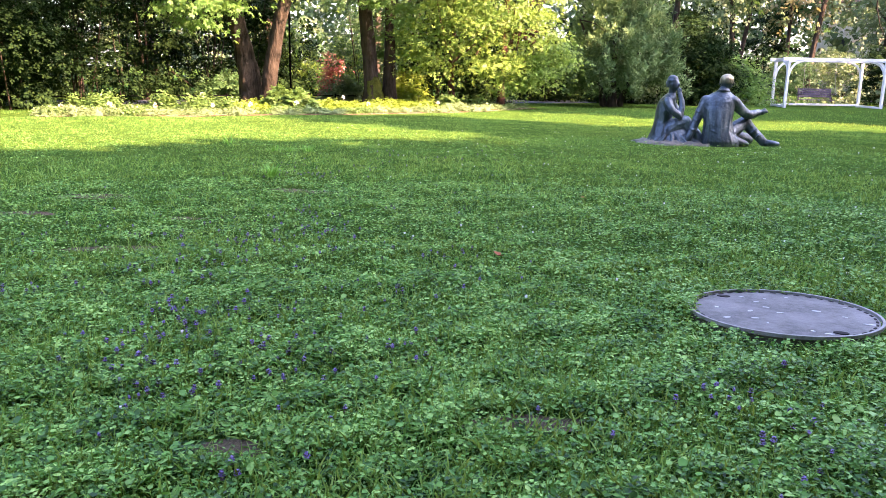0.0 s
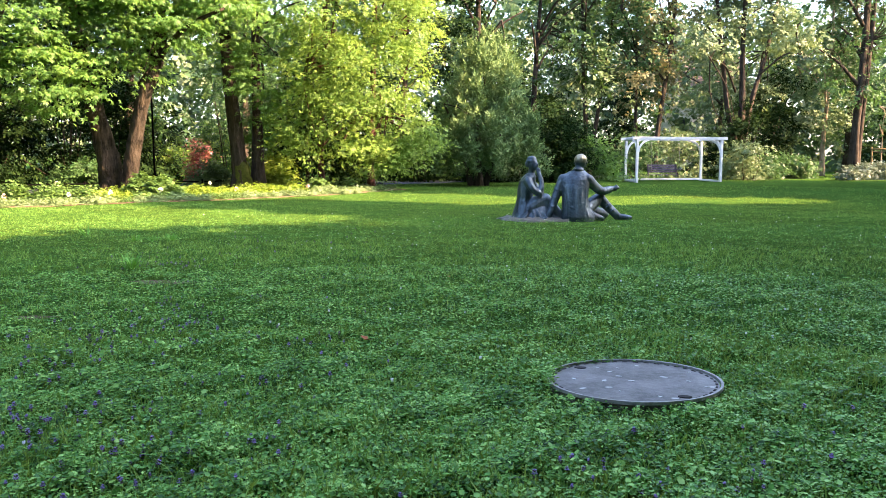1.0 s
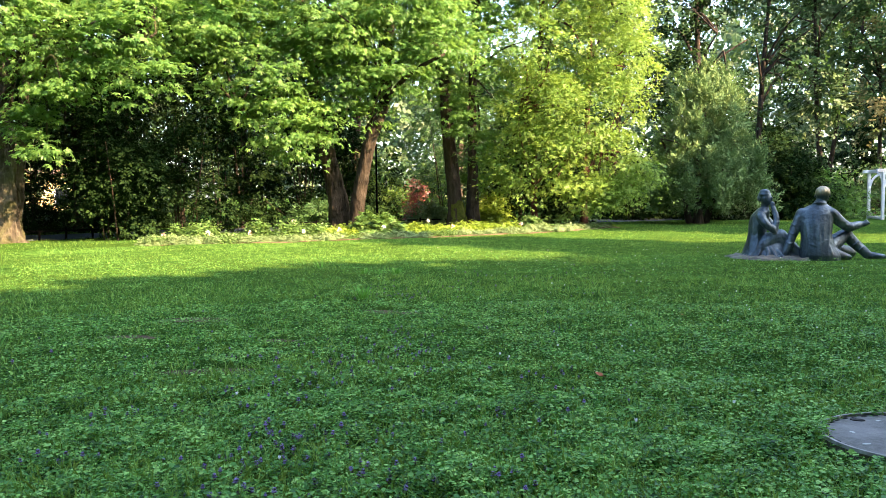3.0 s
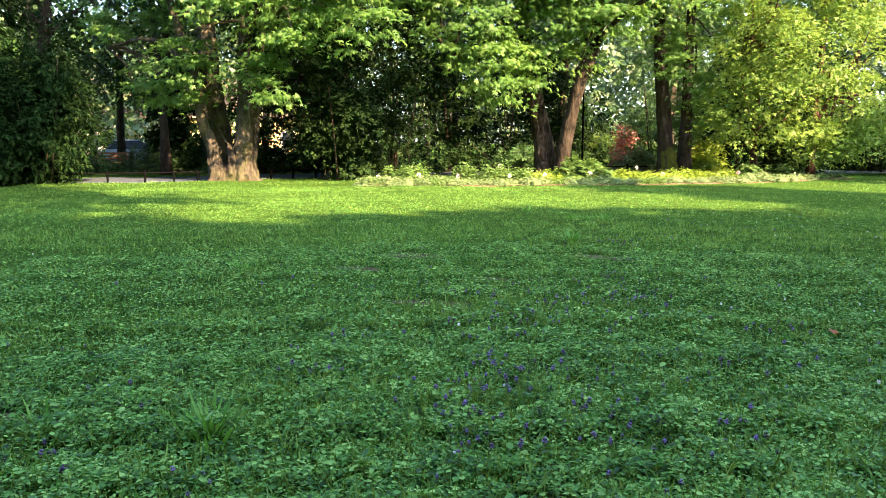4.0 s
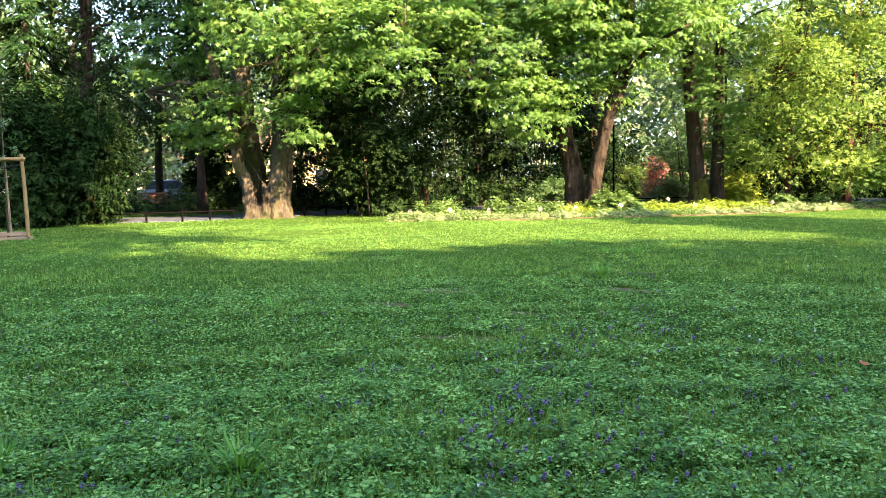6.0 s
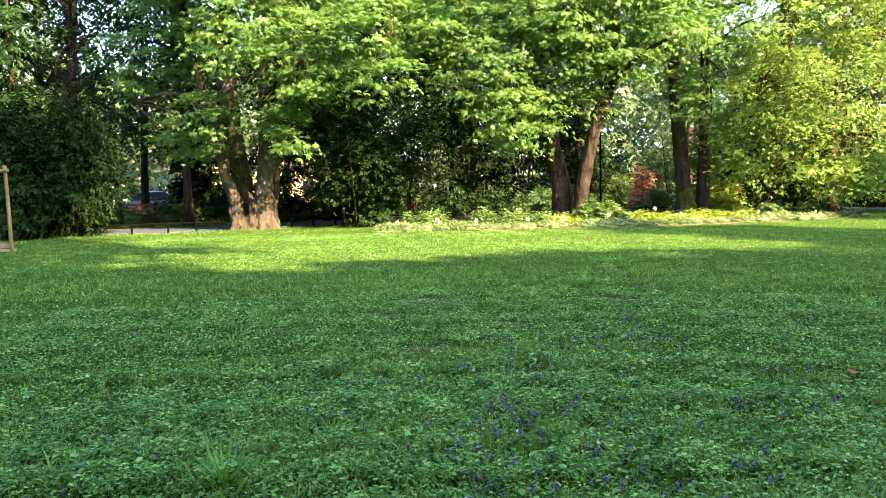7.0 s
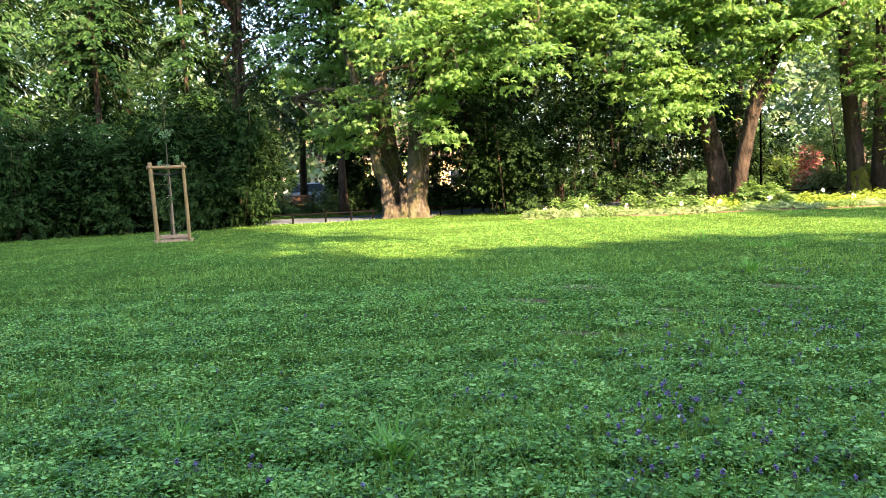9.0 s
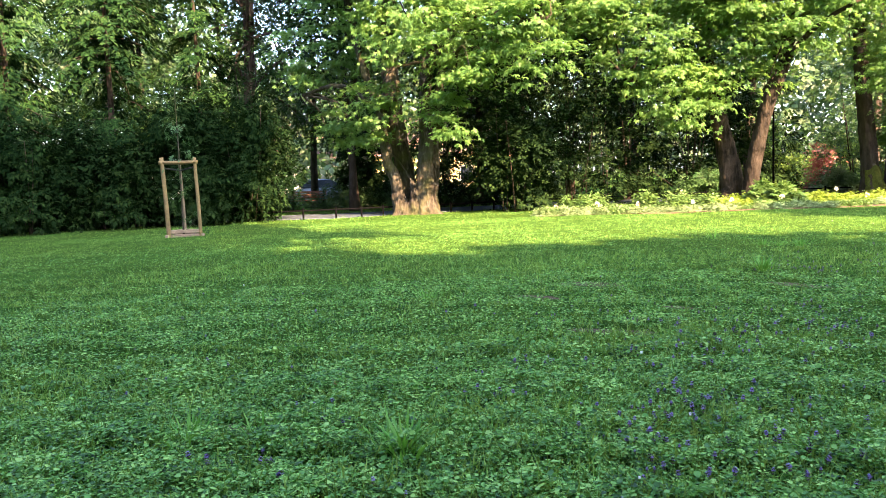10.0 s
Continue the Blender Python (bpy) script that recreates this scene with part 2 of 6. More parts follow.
def box_geo(V, F, size, m, bev=0.0):
    """A box with its edges cut, placed by m."""
    bm = bmesh.new()
    bmesh.ops.create_cube(bm, size=1.0)
    bmesh.ops.scale(bm, vec=size, verts=bm.verts)
    if bev:
        bmesh.ops.bevel(bm, geom=bm.edges[:], offset=bev, segments=1, affect="EDGES")
    off = len(V)
    bm.verts.index_update()
    V += [m @ v.co for v in bm.verts]
    F += [tuple(off + v.index for v in f.verts) for f in bm.faces]
    bm.free()


def box_part(name, size, m, mat, parent, bev=0.006, label=""):
    V, F = [], []
    box_geo(V, F, size, Matrix(), bev)
    ob = part(name, mesh_of(name, V, F, [mat]), parent, label)
    ob.matrix_basis = m
    return ob


def thing(name, m, label, category, group=""):
    ob = new(name)
    ob.empty_display_size = 0.2
    ob.matrix_basis = m
    return tagged(ob, label, category, group)


# ---- plants ----
def crown_points(blobs, clumps, per, rng, spread=0.6, flat=0.4, shell=0.35, droop=0.35, rise=0.0, face=0.75, jitter=0.35, tier=0.0):
    """Leaf places, outward ways and ups, in flattened clumps that lie near the skin of the given ellipsoids."""
    B = np.array(blobs, float)
    area = (B[:, 3] * B[:, 4] + B[:, 3] * B[:, 5] + B[:, 4] * B[:, 5])
    pick = rng.choice(len(B), clumps, p=area / area.sum())
    d = unit(rng.normal(size=(clumps, 3)))
    r = 1.0 - shell * rng.random(clumps) ** 1.6
    bump_ = 1 + 0.16 * np.sin(d[:, 0] * 7 + pick) * np.sin(d[:, 2] * 6 + d[:, 1] * 5)
    C = B[pick, :3] + d * B[pick, 3:6] * (r * bump_)[:, None]
    if tier:                                               # boughs in layers, with gaps between
        C[:, 2] += 0.75 * (np.round(C[:, 2] / tier + 0.3 * np.sin(C[:, 0] * 1.3 + C[:, 1])) * tier - C[:, 2])
    out = unit(d / B[pick, 3:6])
    size = spread * rng.uniform(0.6, 1.3, clumps)
    O = np.repeat(out, per, 0)
    n = clumps * per
    q = rng.normal(size=(n, 3)) * np.repeat(size, per)[:, None] * np.array([0.6, 0.6, 0.6 * flat])
    hor = np.hypot(q[:, 0], q[:, 1])
    q[:, 2] -= droop * hor ** 2 / np.repeat(size, per)
    P = np.repeat(C, per, 0) + q
    way = unit(np.concatenate([q[:, :2], np.zeros((n, 1))], 1) + O * 0.6 + rng.normal(size=(n, 3)) * 0.45 + np.array([0, 0, rise - 0.35]))
    up = unit(np.array([0, 0, 1.0]) + O * face + rng.normal(size=(n, 3)) * jitter)
    return P, way, up


def crown_mesh(name, blobs, clumps, per, size, tmpl, mat, seed, floor=0.3, **kw):
    rng = np.random.default_rng(seed)
    P, way, up = crown_points(blobs, clumps, per, rng, **kw)
    keep = P[:, 2] > floor
    P, way, up = P[keep], way[keep], up[keep]
    return scatter(name, tmpl, P, frames_from(way, up), size * rng.uniform(0.65, 1.25, len(P)), mat)


def limbs_geo(V, F, stems, limbs, blobs, rng, twigs, tops=()):
    for pts, r0, r1, flare in stems:
        line = spline(pts, 14)
        rad = [r0 + (r1 - r0) * (i / 13) ** 0.8 for i in range(14)]
        rad[0] *= 1 + flare
        rad[1] *= 1 + flare * 0.35
        tube(V, F, line, rad, 16, 0.10, rng)
    for pts, r0, r1 in limbs:
        line = spline(pts, 9)
        tube(V, F, line, [r0 + (r1 - r0) * i / 8 for i in range(9)], 8, 0.06, rng)
    tops = list(tops) + [np.array(s[0][-1]) for s in stems] + [np.array(s[0][-2]) for s in stems] + [np.array(l[0][-1]) for l in limbs]
    for _ in range(twigs):
        b = blobs[rng.integers(len(blobs))]
        d = unit(rng.normal(size=3))
        end = np.array(b[:3]) + d * np.array(b[3:6]) * rng.uniform(0.5, 0.9)
        a = tops[int(np.argmin([np.linalg.norm(t - end) for t in tops]))]
        if np.linalg.norm(end - a) < 0.5:
            continue
        mid = (a + end) / 2 + rng.normal(size=3) * 0.25 + np.array([0, 0, 0.3])
        line = spline([a, mid, end], 6)
        r = rng.uniform(0.035, 0.07)
        tube(V, F, line, [r * (1 - 0.13 * i) for i in range(6)], 5, 0.0, None, False)


def tree(base, stems, limbs, blobs, bark, leaf, label, category="tree", seed=1, clumps=300, per=40, size=0.3, tmpl=None, twigs=20, group="", name="tree", floor=0.4, gnarl=0.0, **kw):
    """A tree: coordinates of stems, limbs and crown blobs are relative to its base."""
    rng = np.random.default_rng(seed)
    root = thing(name, pose(*base), label, category, group)
    V, F = [], []
    if gnarl:                                              # stems that have grown together, with knots and hollows
        limbs_geo(V, F, stems, [], blobs, rng, 0)
        trunk = part("trunk", mesh_of("trunk", V, F, [bark], True), root)
        fuse = trunk.modifiers.new("fuse", "REMESH")
        fuse.mode, fuse.voxel_size, fuse.use_smooth_shade = "VOXEL", 0.05, True
        soft = trunk.modifiers.new("soften", "SMOOTH")
        soft.factor, soft.iterations = 0.5, 4
        for size, strength in ((0.45, gnarl), (0.13, gnarl * 0.45)):
            knots = bpy.data.textures.new("knots", "CLOUDS")
            knots.noise_scale = size
            lumps = trunk.modifiers.new("knots", "DISPLACE")
            lumps.texture, lumps.strength, lumps.mid_level = knots, strength, 0.5
        V, F = [], []
        limbs_geo(V, F, [], limbs, blobs, rng, twigs, [np.array(s[0][k]) for s in stems for k in (-1, -2)])
        tagged(part("branchwork", mesh_of("branchwork", V, F, [bark], True), root), kind="stuff")
    else:
        limbs_geo(V, F, stems, limbs, blobs, rng, twigs)
        part("trunk", mesh_of("trunk", V, F, [bark], True), root)
    part("crown", crown_mesh("crown", blobs, clumps, per, size, tmpl or SPRIG, leaf, seed + 50, floor, **kw), root)
    return root


def shrub(base, blobs, leaf, label, category="shrub", seed=1, clumps=80, per=40, size=0.12, tmpl=None, group="", name="shrub", stems=6, bark=None, floor=0.05, **kw):
    rng = np.random.default_rng(seed)
    root = thing(name, pose(*base), label, category, group)
    V, F = [], []
    for _ in range(stems):
        b = blobs[rng.integers(len(blobs))]
        end = np.array(b[:3]) + rng.normal(size=3) * np.array(b[3:6]) * 0.35
        s = np.array([b[0] * 0.6 + rng.uniform(-0.1, 0.1), b[1] * 0.6 + rng.uniform(-0.1, 0.1), -0.05])
        line = spline([s, (s + end) / 2 + rng.normal(size=3) * 0.06, end], 6)
        r = 0.012 + 0.012 * b[5]
        tube(V, F, line, [r * (1 - 0.12 * i) for i in range(6)], 6, 0.0, None, False)
    part("stem", mesh_of("stem", V, F, [bark or M["bark_dark"]], True), root)
    part("foliage", crown_mesh("foliage", blobs, clumps, per, size, tmpl or SPRIG, leaf, seed + 90, floor, **kw), root)
    return root

# ---- ground, path ----
def lawn_mat():
    m, nt, p = base_mat("lawn", 0.95, 0.0)
    fine, mid, broad = noise_out(nt, 38.0, 6.0, 0.75), noise_out(nt, 3.5, 4.0, 0.65), noise_out(nt, 0.35, 3.0)
    a = ramp(nt, fine, [(0.3, (0.004, 0.010, 0.003)), (0.50, (0.022, 0.055, 0.010)), (0.72, (0.11, 0.21, 0.038))])
    b = mix_col(nt, ramp(nt, mid, [(0.45, (0, 0, 0)), (0.7, (0.45, 0.45, 0.45))]), a, (0.10, 0.15, 0.024))
    c = mix_col(nt, ramp(nt, broad, [(0.4, (0, 0, 0)), (0.65, (0.35, 0.35, 0.35))]), b, (0.04, 0.11, 0.02))
    nt.links.new(c, p.inputs["Base Color"])
    bump(nt, p, fine, 0.8, 0.04)
    return m


def soil_mat(name, dark, light):
    m, nt, p = base_mat(name, 0.95, 0.0)
    f, b = noise_out(nt, 60.0, 6.0, 0.7), noise_out(nt, 5.0, 3.0)
    col = mix_col(nt, ramp(nt, b, [(0.4, (0, 0, 0)), (0.65, (0.6, 0.6, 0.6))]), ramp(nt, f, [(0.3, dark), (0.7, light)]), dark)
    nt.links.new(col, p.inputs["Base Color"])
    bump(nt, p, f, 0.8, 0.02)
    return m


M["lawn"] = lawn_mat()
M["soil"] = soil_mat("bare_soil", (0.055, 0.045, 0.028), (0.16, 0.125, 0.085))
M["mulch"] = soil_mat("bed_soil", (0.06, 0.045, 0.03), (0.18, 0.135, 0.095))
M["moss"] = soil_mat("trunk_moss", (0.025, 0.032, 0.010), (0.125, 0.14, 0.03))
# pale gravel coloured dark and bluish, as under the shade of the trees
M["gravel"] = soil_mat("shade_toned_gravel", (0.04, 0.05, 0.062), (0.10, 0.122, 0.155))


def wave(x, y):
    """A gentle unevenness of the lawn, in metres."""
    far = np.clip((np.hypot(x, y) - 60) / 40, 0, 1)
    return (0.012 * np.sin(x * 1.1 + 0.6 * y) + 0.010 * np.sin(0.8 * y - 1.7 * x + 1.0) + 0.007 * np.sin(2.9 * x + 2.3 * y)) * (1 - far)


def build_ground():
    near = np.arange(-48, 60.01, 0.6)
    axis = np.concatenate([[-2500, -900, -350, -160, -90, -62], near, [72, 95, 160, 350, 900, 2500]])
    X, Y = np.meshgrid(axis, axis, indexing="ij")
    V = np.stack([X, Y, wave(X, Y)], -1).reshape(-1, 3)
    n = len(axis)
    i, j = np.meshgrid(np.arange(n - 1), np.arange(n - 1), indexing="ij")
    a = (i * n + j).ravel()
    idx = np.stack([a, a + n, a + n + 1, a + 1], 1).ravel()
    me = mesh_np("ground", V, np.full(len(a), 4), idx, M["lawn"])
    me.polygons.foreach_set("use_smooth", [True] * len(me.polygons))
    tagged(new("ground", me), "mown lawn of clover and grass, worn in places", "lawn", kind="structure")


build_ground()


def ribbon(name, line, width, z, mat, n=60, edge=0.12, seed=3, thick=0.05):
    """A flat strip along a line, with uneven edges, a little above the lawn."""
    rng = np.random.default_rng(seed)
    pts = [np.array(p) for p in spline(line, n)]
    V, F = [], []
    for i, p in enumerate(pts):
        d = unit(pts[min(i + 1, n - 1)] - pts[max(i - 1, 0)])
        left = np.array([-d[1], d[0]])
        w = width(i / (n - 1)) if callable(width) else width
        for s in (0.0, 0.02, 0.98, 1.0):
            q = p + left * (s * w + (rng.uniform(-edge, edge)))
            h = z if 0 < s < 1 else -thick
            V.append((q[0], q[1], h + float(wave(q[0], q[1]))))
    for i in range(n - 1):
        for k in range(3):
            a = i * 4 + k
            F.append((a, a + 4, a + 5, a + 1))
    return new(name, mesh_of(name, V, F, [mat]))


PATH_EDGE = [(-46, -2), (-34, 7), (-26.5, 13.5), (-19.6, 19.4), (-16.6, 22.6), (-14.0, 26.0), (-9.6, 30.0), (-3.5, 33.8), (4, 37), (14, 44), (30, 52)]
tagged(ribbon("path", PATH_EDGE, 3.4, 0.03, M["gravel"], 90, 0.05), "pale grey gravel park path behind the trees, coloured darker for tree shade", "path", kind="structure")
BED_FRONT = [(-10.6, 20.5), (-9.7, 20.9), (-8.0, 21.7), (-5.0, 23.3), (-1.8, 25.3), (1.2, 28.0), (3.4, 30.8)]
tagged(ribbon("flower_bed", BED_FRONT, lambda u: 2.6 + 1.2 * math.sin(math.pi * u), 0.03, M["mulch"], 60, 0.05, 5), "bare brown soil of a long flower bed", "flower bed", kind="structure")

BARE = [(-3.70, 8.0, 0.42, 0.16), (-1.72, 8.85, 0.42, 0.15), (-2.55, 5.76, 0.42, 0.12), (-0.87, 2.7, 0.17, 0.1), (0.23, 2.92, 0.27, 0.08), (-3.9, 7.1, 0.3, 0.1), (-2.4, 7.0, 0.2, 0.08), (-3.33, 2.7, 0.2, 0.08)]


def build_bare():
    rng = np.random.default_rng(8)
    for x, y, a, b in BARE:
        V, F = [(x, y, float(wave(x, y)) + 0.006)], []
        for k in range(22):
            t = 2 * math.pi * k / 22
            r = rng.uniform(0.7, 1.15)
            px_, py_ = x + a * r * math.cos(t), y + b * r * math.sin(t)
            V.append((px_, py_, float(wave(px_, py_)) + 0.004))
        F = [(0, 1 + k, 1 + (k + 1) % 22) for k in range(22)]
        tagged(new("bare_patch", mesh_of("bare_patch", V, F, [M["soil"]])), "worn brown bare soil patch in the lawn", "bare soil", "bare patches", "structure")


build_bare()


# ---- the trees at the lawn's edge ----
CH = dict(tmpl=PALMATE, leaf=M["chestnut"])
def canopy(root, blobs, leaf, seed, n=110):
    part("upper_crown", crown_mesh("upper_crown", blobs, n, 20, 0.7, TWIG, leaf, seed, 2.0, spread=1.1, shell=0.8), root)


# three-stemmed chestnut with a thick pale butt
def across(*pts):
    """Points given across the tree's front, behind it and up, for a tree seen from the south-east."""
    return [(0.81 * u - 0.59 * v, 0.59 * u + 0.81 * v, z) for u, v, z in pts]


old = tree((-16.15, 22.1, 0), [
    (across((-0.50, -0.05, -0.1), (-0.60, -0.05, 0.7), (-0.72, -0.05, 1.3), (-0.97, 0, 2.0), (-1.12, 0.1, 3.5), (-1.46, 0.2, 4.5), (-1.9, 0.3, 6.2), (-2.5, 0.5, 10)), 0.24, 0.13, 0.35),
    (across((-0.20, 0.75, -0.1), (-0.36, 0.72, 1.4), (-0.66, 0.5, 3.6), (-0.74, 0.5, 5.4), (-0.87, 0.6, 7.4), (-0.6, 0.6, 12)), 0.36, 0.24, 0.3),
    (across((0.33, -0.1, -0.1), (0.34, -0.1, 0.8), (0.34, -0.08, 1.5), (0.41, 0, 2.6), (0.43, 0.05, 3.6), (0.55, 0.2, 5.3), (1.0, 0.6, 11)), 0.33, 0.17, 0.42),
    (across((0.58, 0.25, -0.1), (0.63, 0.25, 1.0), (0.72, 0.25, 1.9), (0.88, 0.3, 3.6), (1.05, 0.4, 5.0), (1.4, 0.5, 8.5)), 0.19, 0.13, 0.3),
    (across((-0.10, -0.22, -0.1), (-0.11, -0.2, 0.45), (-0.13, -0.1, 0.95), (-0.16, 0.1, 1.2)), 0.17, 0.08, 0.5),
    (across((-0.95, -0.3, -0.12), (-0.75, -0.2, 0.05), (-0.58, -0.1, 0.5)), 0.10, 0.16, 0.0),
    (across((0.95, -0.35, -0.12), (0.7, -0.25, 0.04), (0.45, -0.12, 0.45)), 0.10, 0.16, 0.0),
    (across((0.15, -0.7, -0.12), (0.15, -0.5, 0.03), (0.2, -0.2, 0.4)), 0.09, 0.15, 0.0)],
    [([(0.5, 0, 4.2), (1.8, -1.0, 5.2), (3.0, -1.8, 5.0)], 0.12, 0.05), ([(-0.9, 0, 3.4), (-2.4, -0.8, 4.6), (-4.0, -1.2, 4.4)], 0.12, 0.05),
     ([(0.0, 0.4, 6), (0.4, -1.8, 7.4), (1.0, -3.0, 7.2)], 0.12, 0.05), ([(0.8, 0.2, 5.6), (3.2, -0.8, 6.4), (5.6, -1.3, 5.6)], 0.1, 0.04)],
    [(1.6, -2.2, 6.6, 2.0, 1.6, 1.5), (3.6, -1.6, 5.6, 1.5, 1.4, 1.1), (-0.6, -1.8, 7.6, 2.2, 1.8, 1.6), (-0.9, -1.3, 4.0, 1.1, 0.8, 0.9), (-1.1, -1.0, 2.9, 0.8, 0.5, 0.5), (2.9, -1.5, 3.9, 0.8, 0.7, 0.5), (2.6, -1.3, 2.8, 0.6, 0.5, 0.4), (5.6, -1.3, 4.7, 1.0, 0.8, 0.55), (5.2, -1.6, 6.0, 1.3, 1.0, 0.8), (6.6, -0.9, 6.8, 1.3, 1.0, 0.7),
     (1.6, 0.0, 8.6, 2.6, 2.2, 1.8), (-3.6, -0.4, 6.2, 1.9, 1.6, 1.5), (-2.0, 0.6, 9.4, 3.0, 2.4, 2.2), (2.0, 1.0, 11.0, 3.6, 3.2, 2.6), (-2.6, -0.5, 3.2, 1.0, 0.9, 0.7), (1.9, -0.8, 3.2, 0.8, 0.8, 0.7), (3.4, -1.5, 4.7, 1.2, 1.1, 0.7), (4.9, -1.0, 7.6, 1.8, 1.5, 1.4)],
    M["bark_grey"], label="old multi-stemmed chestnut with thick dappled grey-brown trunks", seed=11, gnarl=0.16, clumps=800, per=37, size=0.168, twigs=22, floor=2.2, spread=0.5, flat=0.24, face=0.6, jitter=0.34, tier=0.55, group="chestnut trees", name="chestnut_tree", **CH)
# forked chestnut behind the bed
forked = tree((-6.45, 27.2, 0), [
    ([(-0.36, 0.25, -0.1), (-0.44, 0.25, 1.0), (-0.8, 0.3, 2.8), (-1.3, 0.35, 5.5), (-2.0, 0.4, 10)], 0.44, 0.18, 0.25),
    ([(0.3, -0.2, -0.1), (0.42, -0.25, 1.2), (0.92, -0.48, 3.2), (1.5, -0.45, 5.0), (1.6, 0.3, 10)], 0.29, 0.15, 0.3)],
    [([(0.7, 0, 3.6), (2.2, -1.0, 5.2), (3.6, -1.4, 5.9)], 0.12, 0.05), ([(-0.9, 0.2, 3.8), (-2.2, -1.4, 4.6), (-3.0, -2.2, 4.2)], 0.12, 0.05),
     # the last limb carries the added bough that shades the thicket
     ([(0.95, 0, 4.8), (1.7, 0.3, 5.9), (3.6, 0.0, 6.6)], 0.1, 0.04), ([(1.3, -0.2, 6.4), (2.0, -3.0, 9.2), (3.2, -7.0, 9.2)], 0.09, 0.03)],
    [(-2.3, -2.2, 5.4, 1.7, 1.3, 1.5), (-1.6, -1.9, 3.8, 1.2, 0.9, 1.2), (-0.5, -1.5, 3.7, 0.7, 0.5, 0.55), (-4.6, -2.6, 7.4, 1.8, 1.5, 1.5), (-3.4, -1.8, 7.2, 1.9, 1.6, 1.5), (-0.2, -1.8, 7.4, 2.1, 1.7, 1.5), (1.7, -1.2, 5.4, 1.2, 1.0, 0.8),
     (2.2, -1.2, 8.0, 2.0, 1.6, 1.3), (3.4, -0.8, 6.6, 1.2, 1.2, 0.6), (-0.6, 0.2, 9.8, 3.6, 3.0, 2.2), (-5.0, -0.6, 8.4, 2.0, 2.0, 1.6), (0.9, -0.9, 4.0, 0.5, 0.5, 0.5), (0.2, -1.3, 5.3, 1.4, 0.7, 1.0), (0.4, -1.5, 6.6, 1.5, 0.8, 1.0), (2.6, -0.5, 6.2, 1.1, 0.7, 0.7), (-1.0, -1.8, 6.6, 1.4, 0.9, 0.9)],
    M["bark_brown"], label="forked chestnut with two leaning brown trunks behind the flower bed", seed=12, gnarl=0.09, clumps=960, per=37, size=0.168, twigs=22, floor=2.0, spread=0.5, flat=0.24, face=0.6, jitter=0.34, tier=0.55, group="chestnut trees", name="chestnut_tree", **CH)
# upright mossy trunk
mossy = tree((-3.05, 31.4, 0), [
    ([(0.0, 0, -0.1), (-0.05, 0, 1.5), (-0.3, 0.1, 4.0), (-0.45, 0.2, 7.0), (-0.3, 0.3, 12)], 0.32, 0.16, 0.4),
    ([(0.62, 0.5, -0.1), (0.66, 0.5, 2.5), (0.7, 0.6, 6.0), (1.0, 0.7, 11)], 0.28, 0.14, 0.25)],
    [([(-0.4, 0.2, 6.2), (-1.2, -0.6, 7.6), (-2.0, -1.0, 8.0)], 0.1, 0.05)],
    [(1.2, -1.0, 9.2, 2.6, 2.0, 2.0), (-1.0, 0.4, 10.6, 3.0, 2.6, 2.0), (2.0, -1.6, 6.8, 1.8, 1.4, 1.3), (1.0, 1.5, 5.0, 1.8, 1.2, 1.6), (0.9, 1.6, 2.6, 1.3, 1.0, 1.3), (0.4, -1.0, 4.8, 0.9, 0.5, 1.0), (-1.0, -0.8, 5.8, 1.0, 0.7, 0.9), (1.1, -0.5, 3.2, 0.6, 0.4, 0.7), (-0.5, -0.9, 7.4, 1.2, 0.8, 0.9)],
    M["bark_dark"], label="tall dark tree with a moss-covered trunk foot", seed=13, gnarl=0.06, clumps=420, per=36, size=0.16, twigs=18, floor=0.8, spread=0.5, flat=0.24, face=0.6, jitter=0.34, tier=0.55, group="chestnut trees", name="chestnut_tree", **CH)
V, F = [], []
rng_m = np.random.default_rng(2)
tube(V, F, spline([(0.08, -0.05, -0.1), (0.08, -0.05, 0.4), (0.02, 0.0, 1.1)], 9), [0.54, 0.46, 0.42, 0.39, 0.365, 0.345, 0.325, 0.30, 0.22], 20, 0.22, rng_m)
part("moss", mesh_of("moss", V, F, [M["moss"]], True), mossy, "bright yellow-green moss on the trunk foot")
